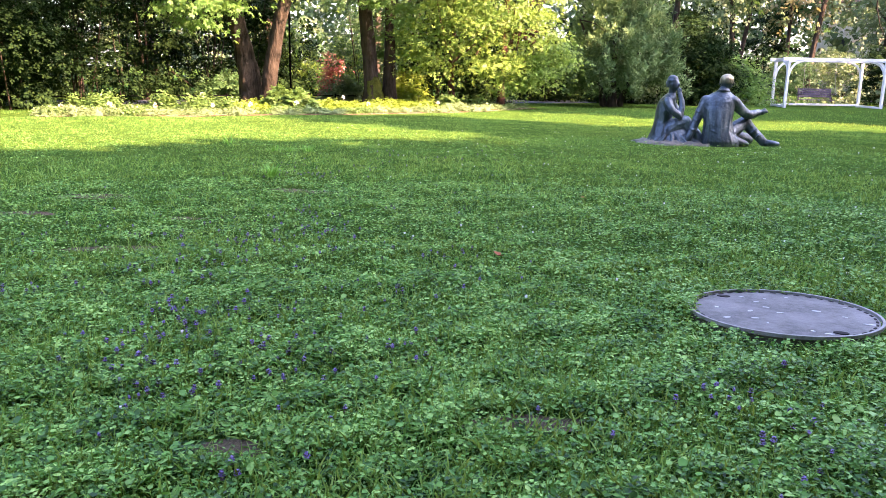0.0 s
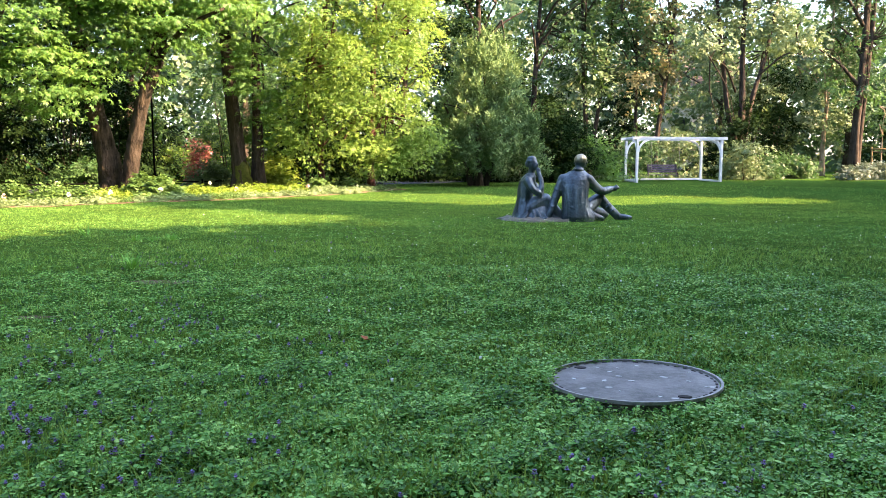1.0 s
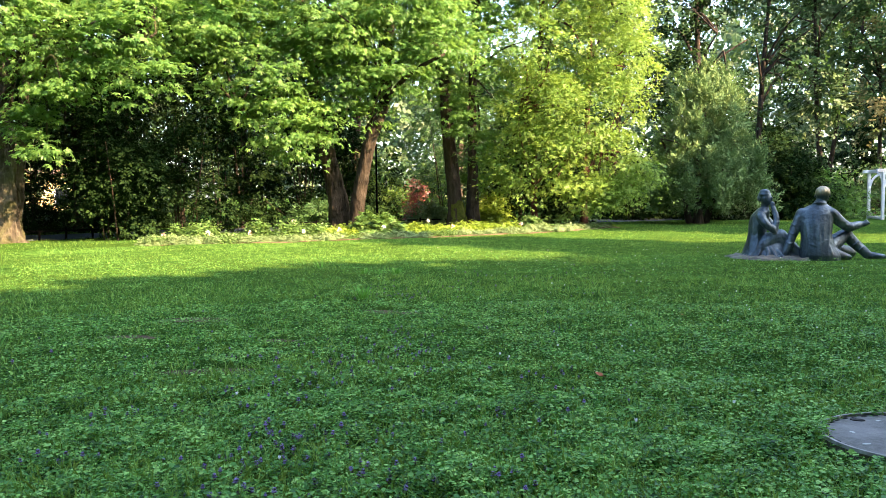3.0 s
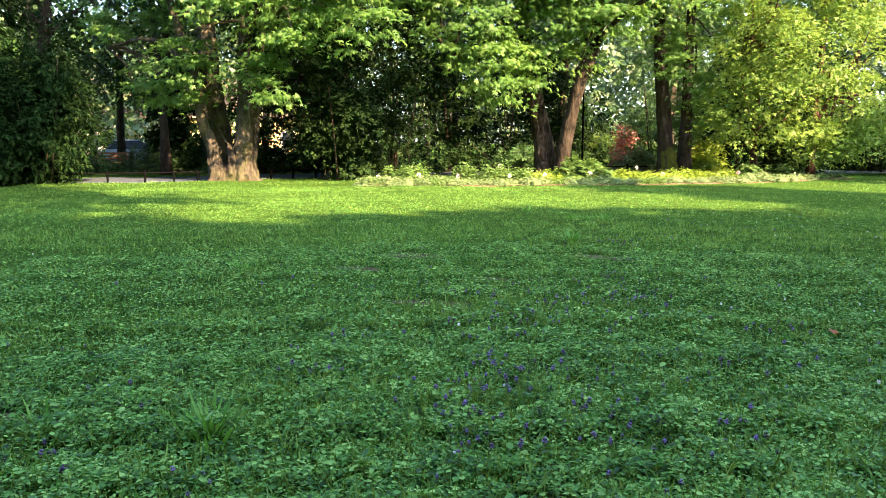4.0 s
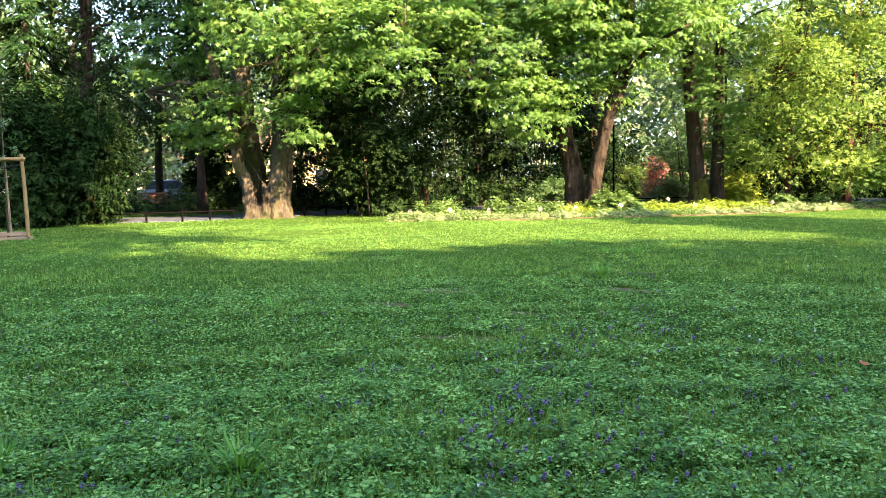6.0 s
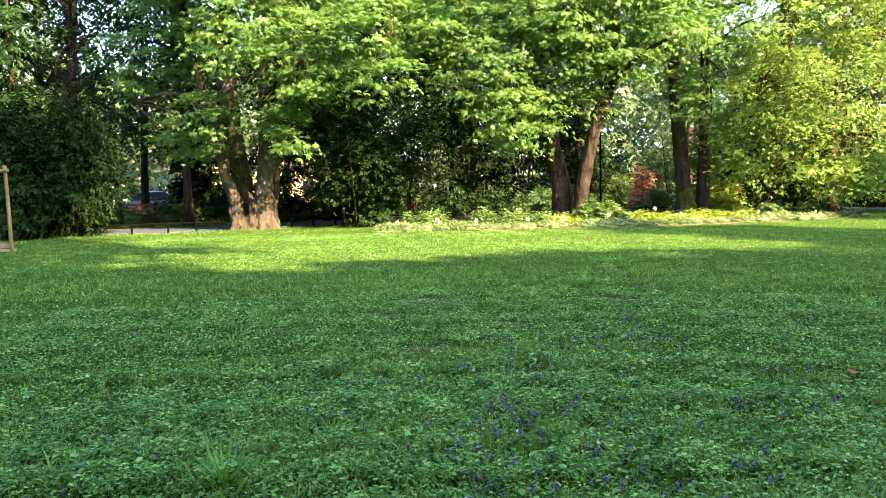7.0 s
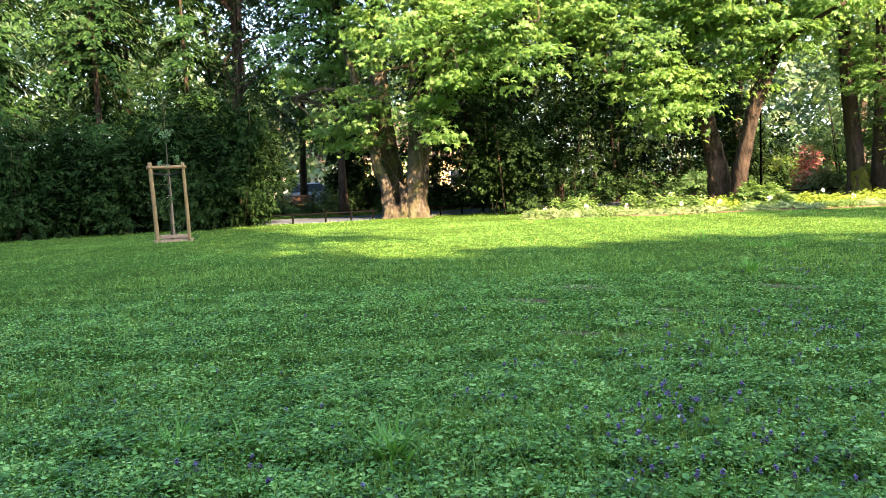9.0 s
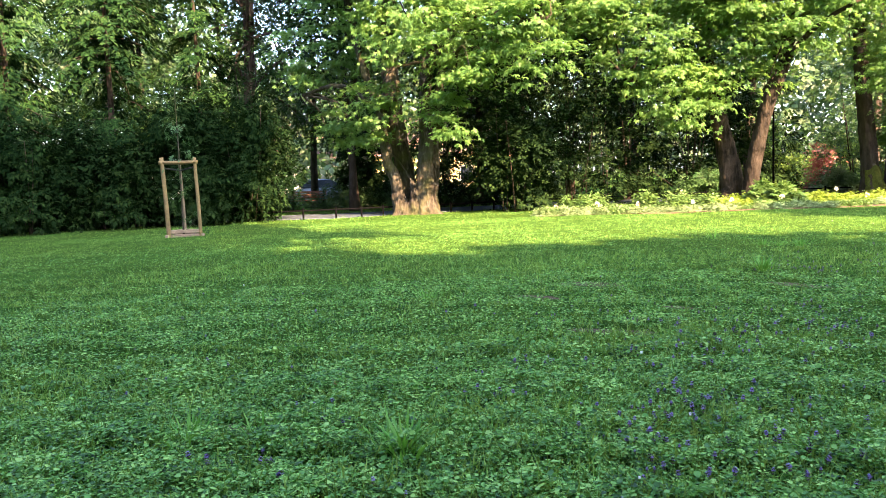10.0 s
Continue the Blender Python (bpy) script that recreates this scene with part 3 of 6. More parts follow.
# bright hornbeam that hangs down to the ground
bright = tree((0.1, 31.2, 0), [
    ([(0.0, 0, -0.1), (-0.03, 0, 1.5), (0.05, 0.0, 4.0), (0.3, 0.1, 8.0), (0.5, 0.2, 13)], 0.15, 0.08, 0.4),
    ([(2.0, 1.2, -0.1), (2.05, 1.2, 2.0), (2.2, 1.2, 6.0), (2.4, 1.2, 12)], 0.15, 0.08, 0.3)],
    [([(0.05, 0, 2.6), (1.2, -0.5, 3.0), (2.4, -0.7, 3.0)], 0.04, 0.015), ([(0.1, 0, 3.4), (-0.3, -0.4, 4.0), (-0.6, -0.7, 4.4)], 0.035, 0.015)],
    [(2.0, -1.2, 4.6, 2.2, 1.6, 1.5), (3.0, -0.8, 2.7, 1.5, 1.3, 1.1), (2.9, -0.5, 6.6, 1.6, 1.5, 1.6), (3.1, -0.2, 8.6, 1.3, 1.5, 1.6), (0.8, -1.2, 6.6, 1.9, 1.5, 1.7),
     (0.2, -1.2, 4.6, 1.6, 1.2, 1.4), (0.6, -1.0, 3.0, 1.3, 1.1, 0.9), (2.9, -0.9, 1.5, 1.2, 0.9, 0.5), (1.2, 0.0, 10.2, 2.6, 2.2, 2.4), (-1.0, -0.8, 2.6, 0.9, 0.8, 0.9), (1.2, -1.3, 2.0, 1.0, 0.7, 0.6), (-0.2, -1.2, 1.9, 0.7, 0.6, 0.5), (2.2, -1.3, 1.5, 1.0, 0.7, 0.5), (3.6, -0.9, 2.2, 0.9, 0.8, 0.8), (2.6, 0.4, 11.4, 1.9, 2.0, 2.2)],
    M["bark_red"], M["beech"], "bright yellow-green hornbeam hanging low over the lawn", seed=14, clumps=800, per=50, size=0.14, tmpl=TWIG, twigs=40, floor=0.5, name="hornbeam_tree", spread=0.55, droop=0.5)
canopy(old, [(0, 1.5, 12.5, 5.0, 4.5, 2.5), (0, 2.0, 15, 4, 4, 2), (2.8, -3.0, 10.8, 2.8, 1.8, 1.3), (-0.4, -1.6, 11.2, 3.2, 1.8, 1.4), (0.5, 0.6, 10.4, 3.4, 1.6, 1.4)], M["chestnut"], 61, 300)
canopy(forked, [(-1, 2.0, 12.0, 5.0, 4.5, 2.2), (0, 2.0, 14.5, 4, 4, 2)], M["chestnut"], 62)
# unseen bough added above the view to throw shade on the thicket
part("forward_bough", crown_mesh("forward_bough", [(3.2, -7.6, 8.9, 2.2, 0.4, 1.0), (1.2, -6.7, 9.2, 1.8, 0.4, 0.9), (5.0, -8.4, 9.7, 1.6, 0.4, 1.0)], 60, 34, 0.4, TWIG, M["chestnut"], 66, 2.0, spread=0.4, shell=1.0), forked)
canopy(mossy, [(0, 1.5, 13.0, 4.5, 4.0, 2.2)], M["chestnut"], 63, 80)
canopy(bright, [(1.0, 1.5, 13.5, 3.0, 3.0, 2.2)], M["beech"], 64, 60)
# yew beside it
def yew_plumes():
    """A low dark body and many narrow plumes that lean out and up from it."""
    rng = np.random.default_rng(19)
    blobs = [(0.2, 0.2, 1.6, 2.1, 1.5, 1.3), (0.5, 0.3, 3.1, 1.2, 1.0, 1.2)]
    for k in range(46):
        z = 0.9 + 5.0 * (k / 45) ** 1.1
        reach = 2.75 * (1 - (z - 0.9) / 5.8) ** 0.85 + 0.1
        a = 2.4 * k
        blobs.append((0.35 + reach * math.cos(a) * rng.uniform(0.75, 1.1), reach * 0.8 * math.sin(a), z, rng.uniform(0.2, 0.34), rng.uniform(0.2, 0.34), rng.uniform(0.55, 0.95)))
    return blobs


tree((7.1, 34.6, 0), [([(0, 0, -0.1), (0, 0, 2.5), (0.3, 0, 5.4)], 0.2, 0.05, 0.3), ([(0.3, 0.2, -0.1), (1.0, 0.2, 2.0), (1.6, 0.0, 4.0)], 0.14, 0.04, 0.2), ([(-0.3, 0.1, -0.1), (-0.9, 0.0, 2.0), (-1.6, -0.2, 3.6)], 0.14, 0.04, 0.2)],
    [], yew_plumes(),
    M["bark_dark"], M["yew"], "grey-green yew with upswept feathery branches", "conifer", seed=15, clumps=620, per=28, size=0.25, tmpl=FROND, twigs=16, floor=0.35, name="yew_tree", droop=-0.4, flat=2.2, spread=0.22, rise=1.2, shell=0.8)


# ---- tall conifers and hedge along the far side ----
def thuja(base, h, r, seed, label):
    """Drooping boughs up a straight stem, each hung with flat sprays."""
    rng = np.random.default_rng(seed)
    root = thing("thuja_tree", pose(*base, 0, 0, seed * 37 % 360), label, "conifer", "thuja row")
    V, F = [], []
    tube(V, F, spline([(0, 0, -0.1), (0.05, 0, h * 0.5), (0, 0.05, h * 0.97)], 10), [0.13 - 0.011 * i for i in range(10)], 10, 0.06, rng)
    Ps, ways, ups = [], [], []
    for b in range(int(4.2 * r * h)):
        z0 = 0.35 + (h - 0.7) * rng.random() ** 1.15
        a = rng.uniform(0, 6.2832)
        L = r * (1 - 0.8 * z0 / h) ** 0.7 * rng.uniform(0.65, 1.25)
        o = np.array([math.cos(a), math.sin(a), 0.0])
        side = np.array([-o[1], o[0], 0.0])
        n = int(22 + 16 * L)
        u = rng.uniform(0.05, 1.0, n)
        rise = rng.uniform(0.05, 0.45)
        line = np.array([0, 0, z0]) + o * (L * u)[:, None] + np.array([0, 0, 1.0]) * (L * (rise * u - 0.75 * u ** 2))[:, None]
        sgn = rng.choice([-1.0, 1.0], n)
        P = line + side * (sgn * rng.uniform(0.0, 0.32, n) * (1.15 - u) * L * 0.7)[:, None] + rng.normal(size=(n, 3)) * 0.05
        Ps.append(P)
        ways.append(unit(o * 0.8 + side * (sgn * 0.6)[:, None] + np.array([0, 0, -0.55]) + 0.25 * rng.normal(size=(n, 3))))
        ups.append(unit(np.array([0, 0, 1.0]) + o * 0.5 + 0.25 * rng.normal(size=(n, 3))))
        if b % 4 == 0:
            e = np.array([0, 0, z0]) + o * L * 0.8 + np.array([0, 0, L * (0.8 * rise - 0.48)])
            tube(V, F, [(0, 0, z0), (e + np.array([0, 0, z0])) / 2 + np.array([0, 0, 0.1]), e], [0.035, 0.022, 0.01], 5, 0, None, False)
    part("trunk", mesh_of("trunk", V, F, [M["bark_brown"]], True), root)
    P, way, up = np.concatenate(Ps), np.concatenate(ways), np.concatenate(ups)
    keep = P[:, 2] > 0.08
    P, way, up = P[keep], way[keep], up[keep]
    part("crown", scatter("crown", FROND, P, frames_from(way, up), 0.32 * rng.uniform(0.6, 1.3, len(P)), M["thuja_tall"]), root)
    return root


for k, (x, y, h, r) in enumerate([(-25.3, 16.6, 13.5, 2.8), (-26.4, 13.6, 14.5, 3.0), (-27.6, 10.2, 13.0, 2.8), (-28.8, 6.6, 12.0, 2.6), (-23.9, 19.4, 10.0, 2.0)]):
    thuja((x, y, 0), h, r, 20 + k, "dark green thuja with drooping flat sprays at the lawn's edge, colour deepened for shade")


def broad_thuja(x, y, h, r, seed):
    """A wide, many-topped thuja bush down to the ground."""
    rng = np.random.default_rng(seed)
    blobs = [(0, 0, h * 0.25, r * 0.95, r * 0.95, h * 0.24), (0.1 * r, 0, h * 0.5, r * 0.8, r * 0.8, h * 0.25)]
    for k in range(5):
        a = rng.uniform(0, 6.28)
        blobs.append((0.5 * r * math.cos(a), 0.5 * r * math.sin(a), h * rng.uniform(0.55, 0.85), r * 0.38, r * 0.38, h * rng.uniform(0.16, 0.24)))
    shrub((x, y, 0), blobs, M["thuja"], "broad dark green thuja bush down to the lawn's edge, colour deepened for shade", "conifer", seed, 220, 24, 0.27, FROND, "thuja row", "thuja_bush", 8, spread=0.34, flat=1.2, shell=0.45, droop=0.5)


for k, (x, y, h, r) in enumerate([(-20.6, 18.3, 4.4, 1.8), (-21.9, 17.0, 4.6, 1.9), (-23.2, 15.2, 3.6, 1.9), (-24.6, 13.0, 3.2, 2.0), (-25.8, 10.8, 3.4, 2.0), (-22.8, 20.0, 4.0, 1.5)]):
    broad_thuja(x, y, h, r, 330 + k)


# ---- dark evergreens between the chestnuts, thicket shade in their leaf colour ----
def evergreen(x, y, h, r, seed, leaf="dark_leaf", label="dark glossy evergreen shrub, deep shade put into its leaf colour", size=0.25, clumps=170):
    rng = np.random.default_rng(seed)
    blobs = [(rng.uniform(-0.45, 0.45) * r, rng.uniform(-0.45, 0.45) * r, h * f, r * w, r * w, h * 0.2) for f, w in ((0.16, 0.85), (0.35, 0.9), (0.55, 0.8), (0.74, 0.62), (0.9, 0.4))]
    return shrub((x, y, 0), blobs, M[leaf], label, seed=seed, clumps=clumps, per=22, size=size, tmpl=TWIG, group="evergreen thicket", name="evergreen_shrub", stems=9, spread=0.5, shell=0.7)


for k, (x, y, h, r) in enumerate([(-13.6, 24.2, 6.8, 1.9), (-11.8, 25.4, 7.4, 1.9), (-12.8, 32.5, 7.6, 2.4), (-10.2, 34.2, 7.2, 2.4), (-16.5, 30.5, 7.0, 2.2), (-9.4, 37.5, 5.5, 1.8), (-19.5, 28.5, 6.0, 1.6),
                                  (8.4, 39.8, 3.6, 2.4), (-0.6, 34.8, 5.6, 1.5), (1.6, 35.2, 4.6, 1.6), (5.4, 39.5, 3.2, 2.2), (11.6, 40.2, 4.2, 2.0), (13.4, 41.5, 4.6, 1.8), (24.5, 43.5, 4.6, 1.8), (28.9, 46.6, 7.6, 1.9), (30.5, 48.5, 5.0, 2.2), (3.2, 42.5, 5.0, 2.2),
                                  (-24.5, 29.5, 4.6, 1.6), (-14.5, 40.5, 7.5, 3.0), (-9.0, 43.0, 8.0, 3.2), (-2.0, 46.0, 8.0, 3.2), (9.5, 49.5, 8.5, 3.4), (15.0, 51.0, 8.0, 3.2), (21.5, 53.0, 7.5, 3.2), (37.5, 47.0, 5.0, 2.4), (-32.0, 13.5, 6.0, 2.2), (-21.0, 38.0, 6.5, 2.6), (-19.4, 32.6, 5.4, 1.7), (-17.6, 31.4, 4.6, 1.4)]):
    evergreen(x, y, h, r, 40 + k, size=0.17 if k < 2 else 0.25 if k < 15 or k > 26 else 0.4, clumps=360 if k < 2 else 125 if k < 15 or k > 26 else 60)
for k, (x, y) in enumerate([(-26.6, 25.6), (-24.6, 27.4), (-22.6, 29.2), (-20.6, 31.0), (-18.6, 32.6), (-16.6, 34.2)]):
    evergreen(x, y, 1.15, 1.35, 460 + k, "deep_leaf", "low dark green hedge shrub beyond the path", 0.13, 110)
for k, (x, y, h, r, lf) in enumerate([(-3.9, 36.8, 7.4, 1.7, "wood_leaf"), (-1.6, 37.2, 5.4, 1.9, "wood_leaf"), (1.2, 36.6, 2.6, 1.4, "chestnut"), (-8.8, 31.6, 1.2, 0.8, "wood_leaf"), (-2.0, 33.2, 1.4, 0.8, "gold_leaf"), (-4.6, 33.6, 1.0, 0.7, "pale_leaf"), (-8.4, 44.0, 4.5, 1.8, "beech"), (-6.0, 46.5, 3.6, 2.0, "beech"),
                                      (10.2, 39.0, 2.2, 1.3, "pale_leaf"), (14.8, 40.8, 2.6, 1.3, "chestnut"), (18.0, 43.6, 3.0, 1.8, "wood_leaf"), (21.0, 43.8, 3.0, 1.8, "pale_leaf"), (23.6, 40.6, 2.2, 1.2, "pale_leaf"), (26.0, 42.6, 1.7, 1.2, "wood_leaf"), (28.6, 43.2, 1.3, 1.0, "wood_leaf"), (12.6, 38.8, 2.9, 1.3, "thuja")]):
    evergreen(x, y, h, r, 70 + k, lf, {"gold_leaf": "yellow-green shrub at the wood's edge", "pale_leaf": "pale grey-green leafy shrub at the wood's edge", "thuja": "bluish dark juniper bush"}.get(lf, "mid-green leafy shrub at the wood's edge"), 0.2, 85)
evergreen(-5.75, 39.0, 2.1, 0.34, 90, "red_leaf", "small red-leaved maple behind the path", 0.15, 70)


# ---- taller trees behind ----
def wood_tree(x, y, h, r, seed, leaf="wood_leaf", bark="bark_dark", lean=(0, 0), tr=0.22, low=4.0, clumps=150, size=0.34, fork=False, label="tall woodland tree with a dark trunk", per=22, tmpl=TWIG, canopy=True):
    rng = np.random.default_rng(seed)
    lx, ly = lean
    stems = [([(0, 0, -0.1), (lx * 0.2, ly * 0.2, h * 0.2), (lx * 0.6 + rng.uniform(-0.2, 0.2), ly * 0.6, h * 0.5), (lx, ly, h * 0.9)], tr, tr * 0.3, 0.35)]
    if fork:
        stems.append(([(0.05, 0, 0.2), (-lx * 0.2 + 0.35, 0, h * 0.2), (-lx * 0.5 + 0.9, 0.2, h * 0.5), (-lx + 1.3, 0.3, h * 0.85)], tr * 0.8, tr * 0.25, 0.1))
    limbs = []
    for k in range(5):
        f = rng.uniform(0.3, 0.7)
        a = rng.uniform(0, 6.28)
        p = np.array([lx * f, ly * f, h * f])
        e = p + np.array([math.cos(a) * r * 0.7, math.sin(a) * r * 0.7, h * 0.14])
        limbs.append(([p, (p + e) / 2 + np.array([0, 0, 0.3]), e], tr * 0.35, 0.03))
    blobs = []
    for k in range(9):
        a, f = rng.uniform(0, 6.28), rng.uniform(0, 1)
        z = low + 1 + (h - low - 1) * k / 8
        q = r * rng.uniform(0.2, 0.75) * math.sin(math.pi * min(0.95, 0.25 + 0.7 * k / 8))
        blobs.append((lx * z / h + math.cos(a) * q, ly * z / h + math.sin(a) * q, z, r * 0.5, r * 0.5, 1.2 + 0.04 * h))
    root = tree((x, y, 0), stems, limbs, blobs, M[bark], M[leaf], label=label, seed=seed, clumps=clumps, per=per, size=size, tmpl=tmpl, twigs=16, group="woodland trees", floor=low - 1.2, name="woodland_tree", spread=0.8)
    if canopy:
        top = [(lx, ly, h * 1.0, r * 1.5, r * 1.5, h * 0.1), (lx * 0.8, ly, h * 1.15, r * 1.1, r * 1.1, h * 0.1)]
        part("upper_crown", crown_mesh("upper_crown", top, 64, 18, 0.9, TWIG, M[leaf], seed + 7, 2.0, spread=1.2, shell=0.8), root)
    return root


for k, (x, y, h, r, lf, bk, ln, w, low, fk) in enumerate([
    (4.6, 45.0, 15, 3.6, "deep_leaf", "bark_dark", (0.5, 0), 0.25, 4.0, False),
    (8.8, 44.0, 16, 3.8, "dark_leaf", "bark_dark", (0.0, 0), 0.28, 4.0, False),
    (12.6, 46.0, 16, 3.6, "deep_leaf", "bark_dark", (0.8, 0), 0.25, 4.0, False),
    (16.4, 46.5, 15, 3.2, "pale_leaf", "bark_dark", (-0.6, 0), 0.22, 5.0, True),
    (20.3, 45.5, 17, 3.2, "tan_leaf", "bark_dark", (1.3, 0), 0.20, 5.0, False),
    (19.5, 46.4, 15, 2.8, "wood_leaf", "bark_dark", (-0.3, 0), 0.16, 5.0, False),
    (33.4, 48.0, 15, 3.0, "pale_leaf", "bark_pale", (0.1, 0), 0.2, 3.0, False),
    (28.0, 52.0, 15, 3.6, "pale_leaf", "bark_dark", (0.3, 0), 0.2, 3.0, False),
    (33.2, 44.6, 17, 4.0, "wood_leaf", "bark_dark", (0.2, 0), 0.38, 5.5, True),
    (36.0, 49.0, 15, 4.0, "wood_leaf", "bark_dark", (0.0, 0), 0.3, 3.0, False),
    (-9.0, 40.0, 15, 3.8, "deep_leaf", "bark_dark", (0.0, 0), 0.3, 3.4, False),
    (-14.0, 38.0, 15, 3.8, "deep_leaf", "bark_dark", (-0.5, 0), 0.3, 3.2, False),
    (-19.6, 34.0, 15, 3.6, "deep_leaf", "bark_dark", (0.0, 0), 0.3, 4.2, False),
    # left trees, with the shade-coloured leaf
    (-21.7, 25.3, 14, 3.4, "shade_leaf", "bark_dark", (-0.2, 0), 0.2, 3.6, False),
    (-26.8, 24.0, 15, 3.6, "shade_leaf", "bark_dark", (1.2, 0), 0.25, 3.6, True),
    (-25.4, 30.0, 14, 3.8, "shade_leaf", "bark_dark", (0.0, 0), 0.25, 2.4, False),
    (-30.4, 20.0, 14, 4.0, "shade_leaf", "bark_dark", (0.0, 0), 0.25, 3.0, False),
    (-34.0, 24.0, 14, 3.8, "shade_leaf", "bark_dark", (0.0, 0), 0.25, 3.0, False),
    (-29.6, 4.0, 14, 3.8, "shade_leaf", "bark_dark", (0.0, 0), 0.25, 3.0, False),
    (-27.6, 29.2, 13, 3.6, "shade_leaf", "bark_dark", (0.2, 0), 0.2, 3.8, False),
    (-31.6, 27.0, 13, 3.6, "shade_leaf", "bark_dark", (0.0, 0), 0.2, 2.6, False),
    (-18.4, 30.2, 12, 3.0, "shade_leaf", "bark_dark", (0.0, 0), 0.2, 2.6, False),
    (0.8, 43.0, 15, 3.6, "wood_leaf", "bark_dark", (0.0, 0), 0.25, 2.6, False),
    (-3.8, 41.4, 14, 3.4, "wood_leaf", "bark_dark", (0.3, 0), 0.25, 3.2, False)]):
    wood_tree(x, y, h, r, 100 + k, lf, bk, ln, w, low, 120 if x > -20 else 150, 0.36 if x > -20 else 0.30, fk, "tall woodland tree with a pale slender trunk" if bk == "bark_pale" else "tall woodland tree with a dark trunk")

tree((25.5, 44.5, 0), [
    ([(-0.1, 0, -0.1), (-0.25, 0, 1.6), (-0.9, 0.1, 3.8), (-1.25, 0.1, 6.0), (-1.8, 0.2, 10.0), (-2.2, 0.2, 13)], 0.22, 0.08, 0.3),
    ([(0.05, 0.1, -0.1), (0.0, 0.1, 2.0), (-0.05, 0.1, 5.0), (-0.1, 0.2, 9.0), (0.1, 0.2, 15)], 0.30, 0.1, 0.4),
    ([(0.1, 0, -0.1), (0.2, 0, 2.2), (0.55, 0, 4.8), (1.4, 0.1, 7.6), (2.2, 0.2, 12)], 0.22, 0.08, 0.3)],
    [([(-0.5, 0.1, 5.2), (-1.6, -0.6, 6.6), (-2.8, -1.0, 7.0)], 0.07, 0.03), ([(0.9, 0, 6.2), (2.2, -0.6, 7.4), (3.2, -0.8, 7.4)], 0.07, 0.03)],
    [(-2.6, -0.6, 8.2, 1.6, 1.4, 1.1), (0.4, 0.4, 10.2, 2.6, 2.0, 1.6), (2.8, -0.4, 8.8, 1.7, 1.4, 1.2), (-1.0, 1.4, 6.4, 1.4, 0.9, 0.9), (1.6, 1.6, 5.4, 1.2, 0.9, 0.9), (0.2, 0.2, 13.0, 3.2, 2.8, 2.0), (-0.9, -0.5, 2.2, 0.7, 0.6, 0.5)],
    M["bark_dark"], M["pale_leaf"], "woodland tree with three dark trunks spreading from one foot", seed=131, clumps=170, per=24, size=0.36, tmpl=TWIG, twigs=22, group="woodland trees", floor=1.4, name="woodland_tree", spread=0.7)

# trees behind and beside the camera, which keep the near lawn in shade
for k, (x, y, h, r, low) in enumerate([
    (15.5, -2.6, 14.5, 5.0, 2.0), (23.0, -1.0, 15.5, 5.2, 2.0), (31.5, 4.4, 17.4, 5.0, 2.0), (40.0, 5.6, 17.5, 5.2, 2.0), (8.6, -4.8, 22.0, 4.4, 1.8), (13.5, -4.4, 20.0, 4.2, 8.0), (14.2, -4.9, 27.5, 4.2, 20.5),
    (2.6, -6.4, 25.0, 4.4, 1.8), (-4.4, -8.0, 22.0, 4.4, 1.8), (-12.0, -6.5, 9.5, 4.0, 1.8), (16.0, -13.0, 17.0, 5.5, 2.0), (28.0, -10.0, 19.0, 6.0, 2.0),
    (29.5, 19.5, 17.0, 4.2, 2.5), (36.5, 21.5, 20.0, 5.0, 2.5), (45.0, 26.5, 21.0, 5.2, 2.5), (52.0, 19.0, 19.0, 5.0, 3.0), (26.6, 9.6, 18.5, 1.5, 9.0), (27.2, 2.2, 15.5, 4.0, 2.0), (19.6, 3.6, 13.2, 3.6, 2.0), (16.8, -1.2, 29.0, 4.6, 22.2), (22.4, -1.0, 17.0, 2.6, 11.0), (16.8, -4.6, 29.0, 2.8, 18.0)]):
    wood_tree(x, y, h, r, 140 + k, "wood_leaf", "bark_dark", (0, 0), 0.35, low, 200 if low < 18 else 52, 1.2, per=24, tmpl=SIMPLE, canopy=False)


def far_woods():
    """A ring of distant woodland foliage round the park, finer on the side of the lawn."""
    rng = np.random.default_rng(5)
    parts_ = []
    for n, lo, hi, size in ((42000, -78, 52, 1.0), (7000, 52, 282, 2.8)):
        a = np.radians(rng.uniform(lo, hi, n))
        rad = rng.uniform(60, 86, n)
        top = 19 + 2.5 * np.sin(a * 9) + 2 * np.sin(a * 23 + 1) - 6 * np.exp(-((np.degrees(a) + 50) / 12) ** 2) - 6 * np.exp(-((np.degrees(a) - 40) / 14) ** 2)
        z = rng.random(n) ** 0.9 * top
        P = np.stack([6 + rad * np.sin(a), 8 + rad * np.cos(a), z], -1)
        knot = 1.4 * np.stack([np.sin(z * 1.7 + a * 70), np.sin(z * 2.1 + a * 55), np.sin(a * 90 + z)], -1)
        P += knot + 0.4 * rng.normal(size=P.shape)
        inward = -unit(P - np.array([6, 8, 0]))
        way = unit(rng.normal(size=(n, 3)) + np.array([0, 0, -0.5]))
        up = unit(inward + np.array([0, 0, 0.8]) + 0.5 * rng.normal(size=(n, 3)))
        parts_.append((TWIG, P, frames_from(way, up), size * rng.uniform(0.7, 1.3, n)))
    tagged(new("far_woods", merge_scatter("far_woods", parts_, M["far_leaf"])), "distant green woodland round the park", "woodland", kind="stuff")


far_woods()

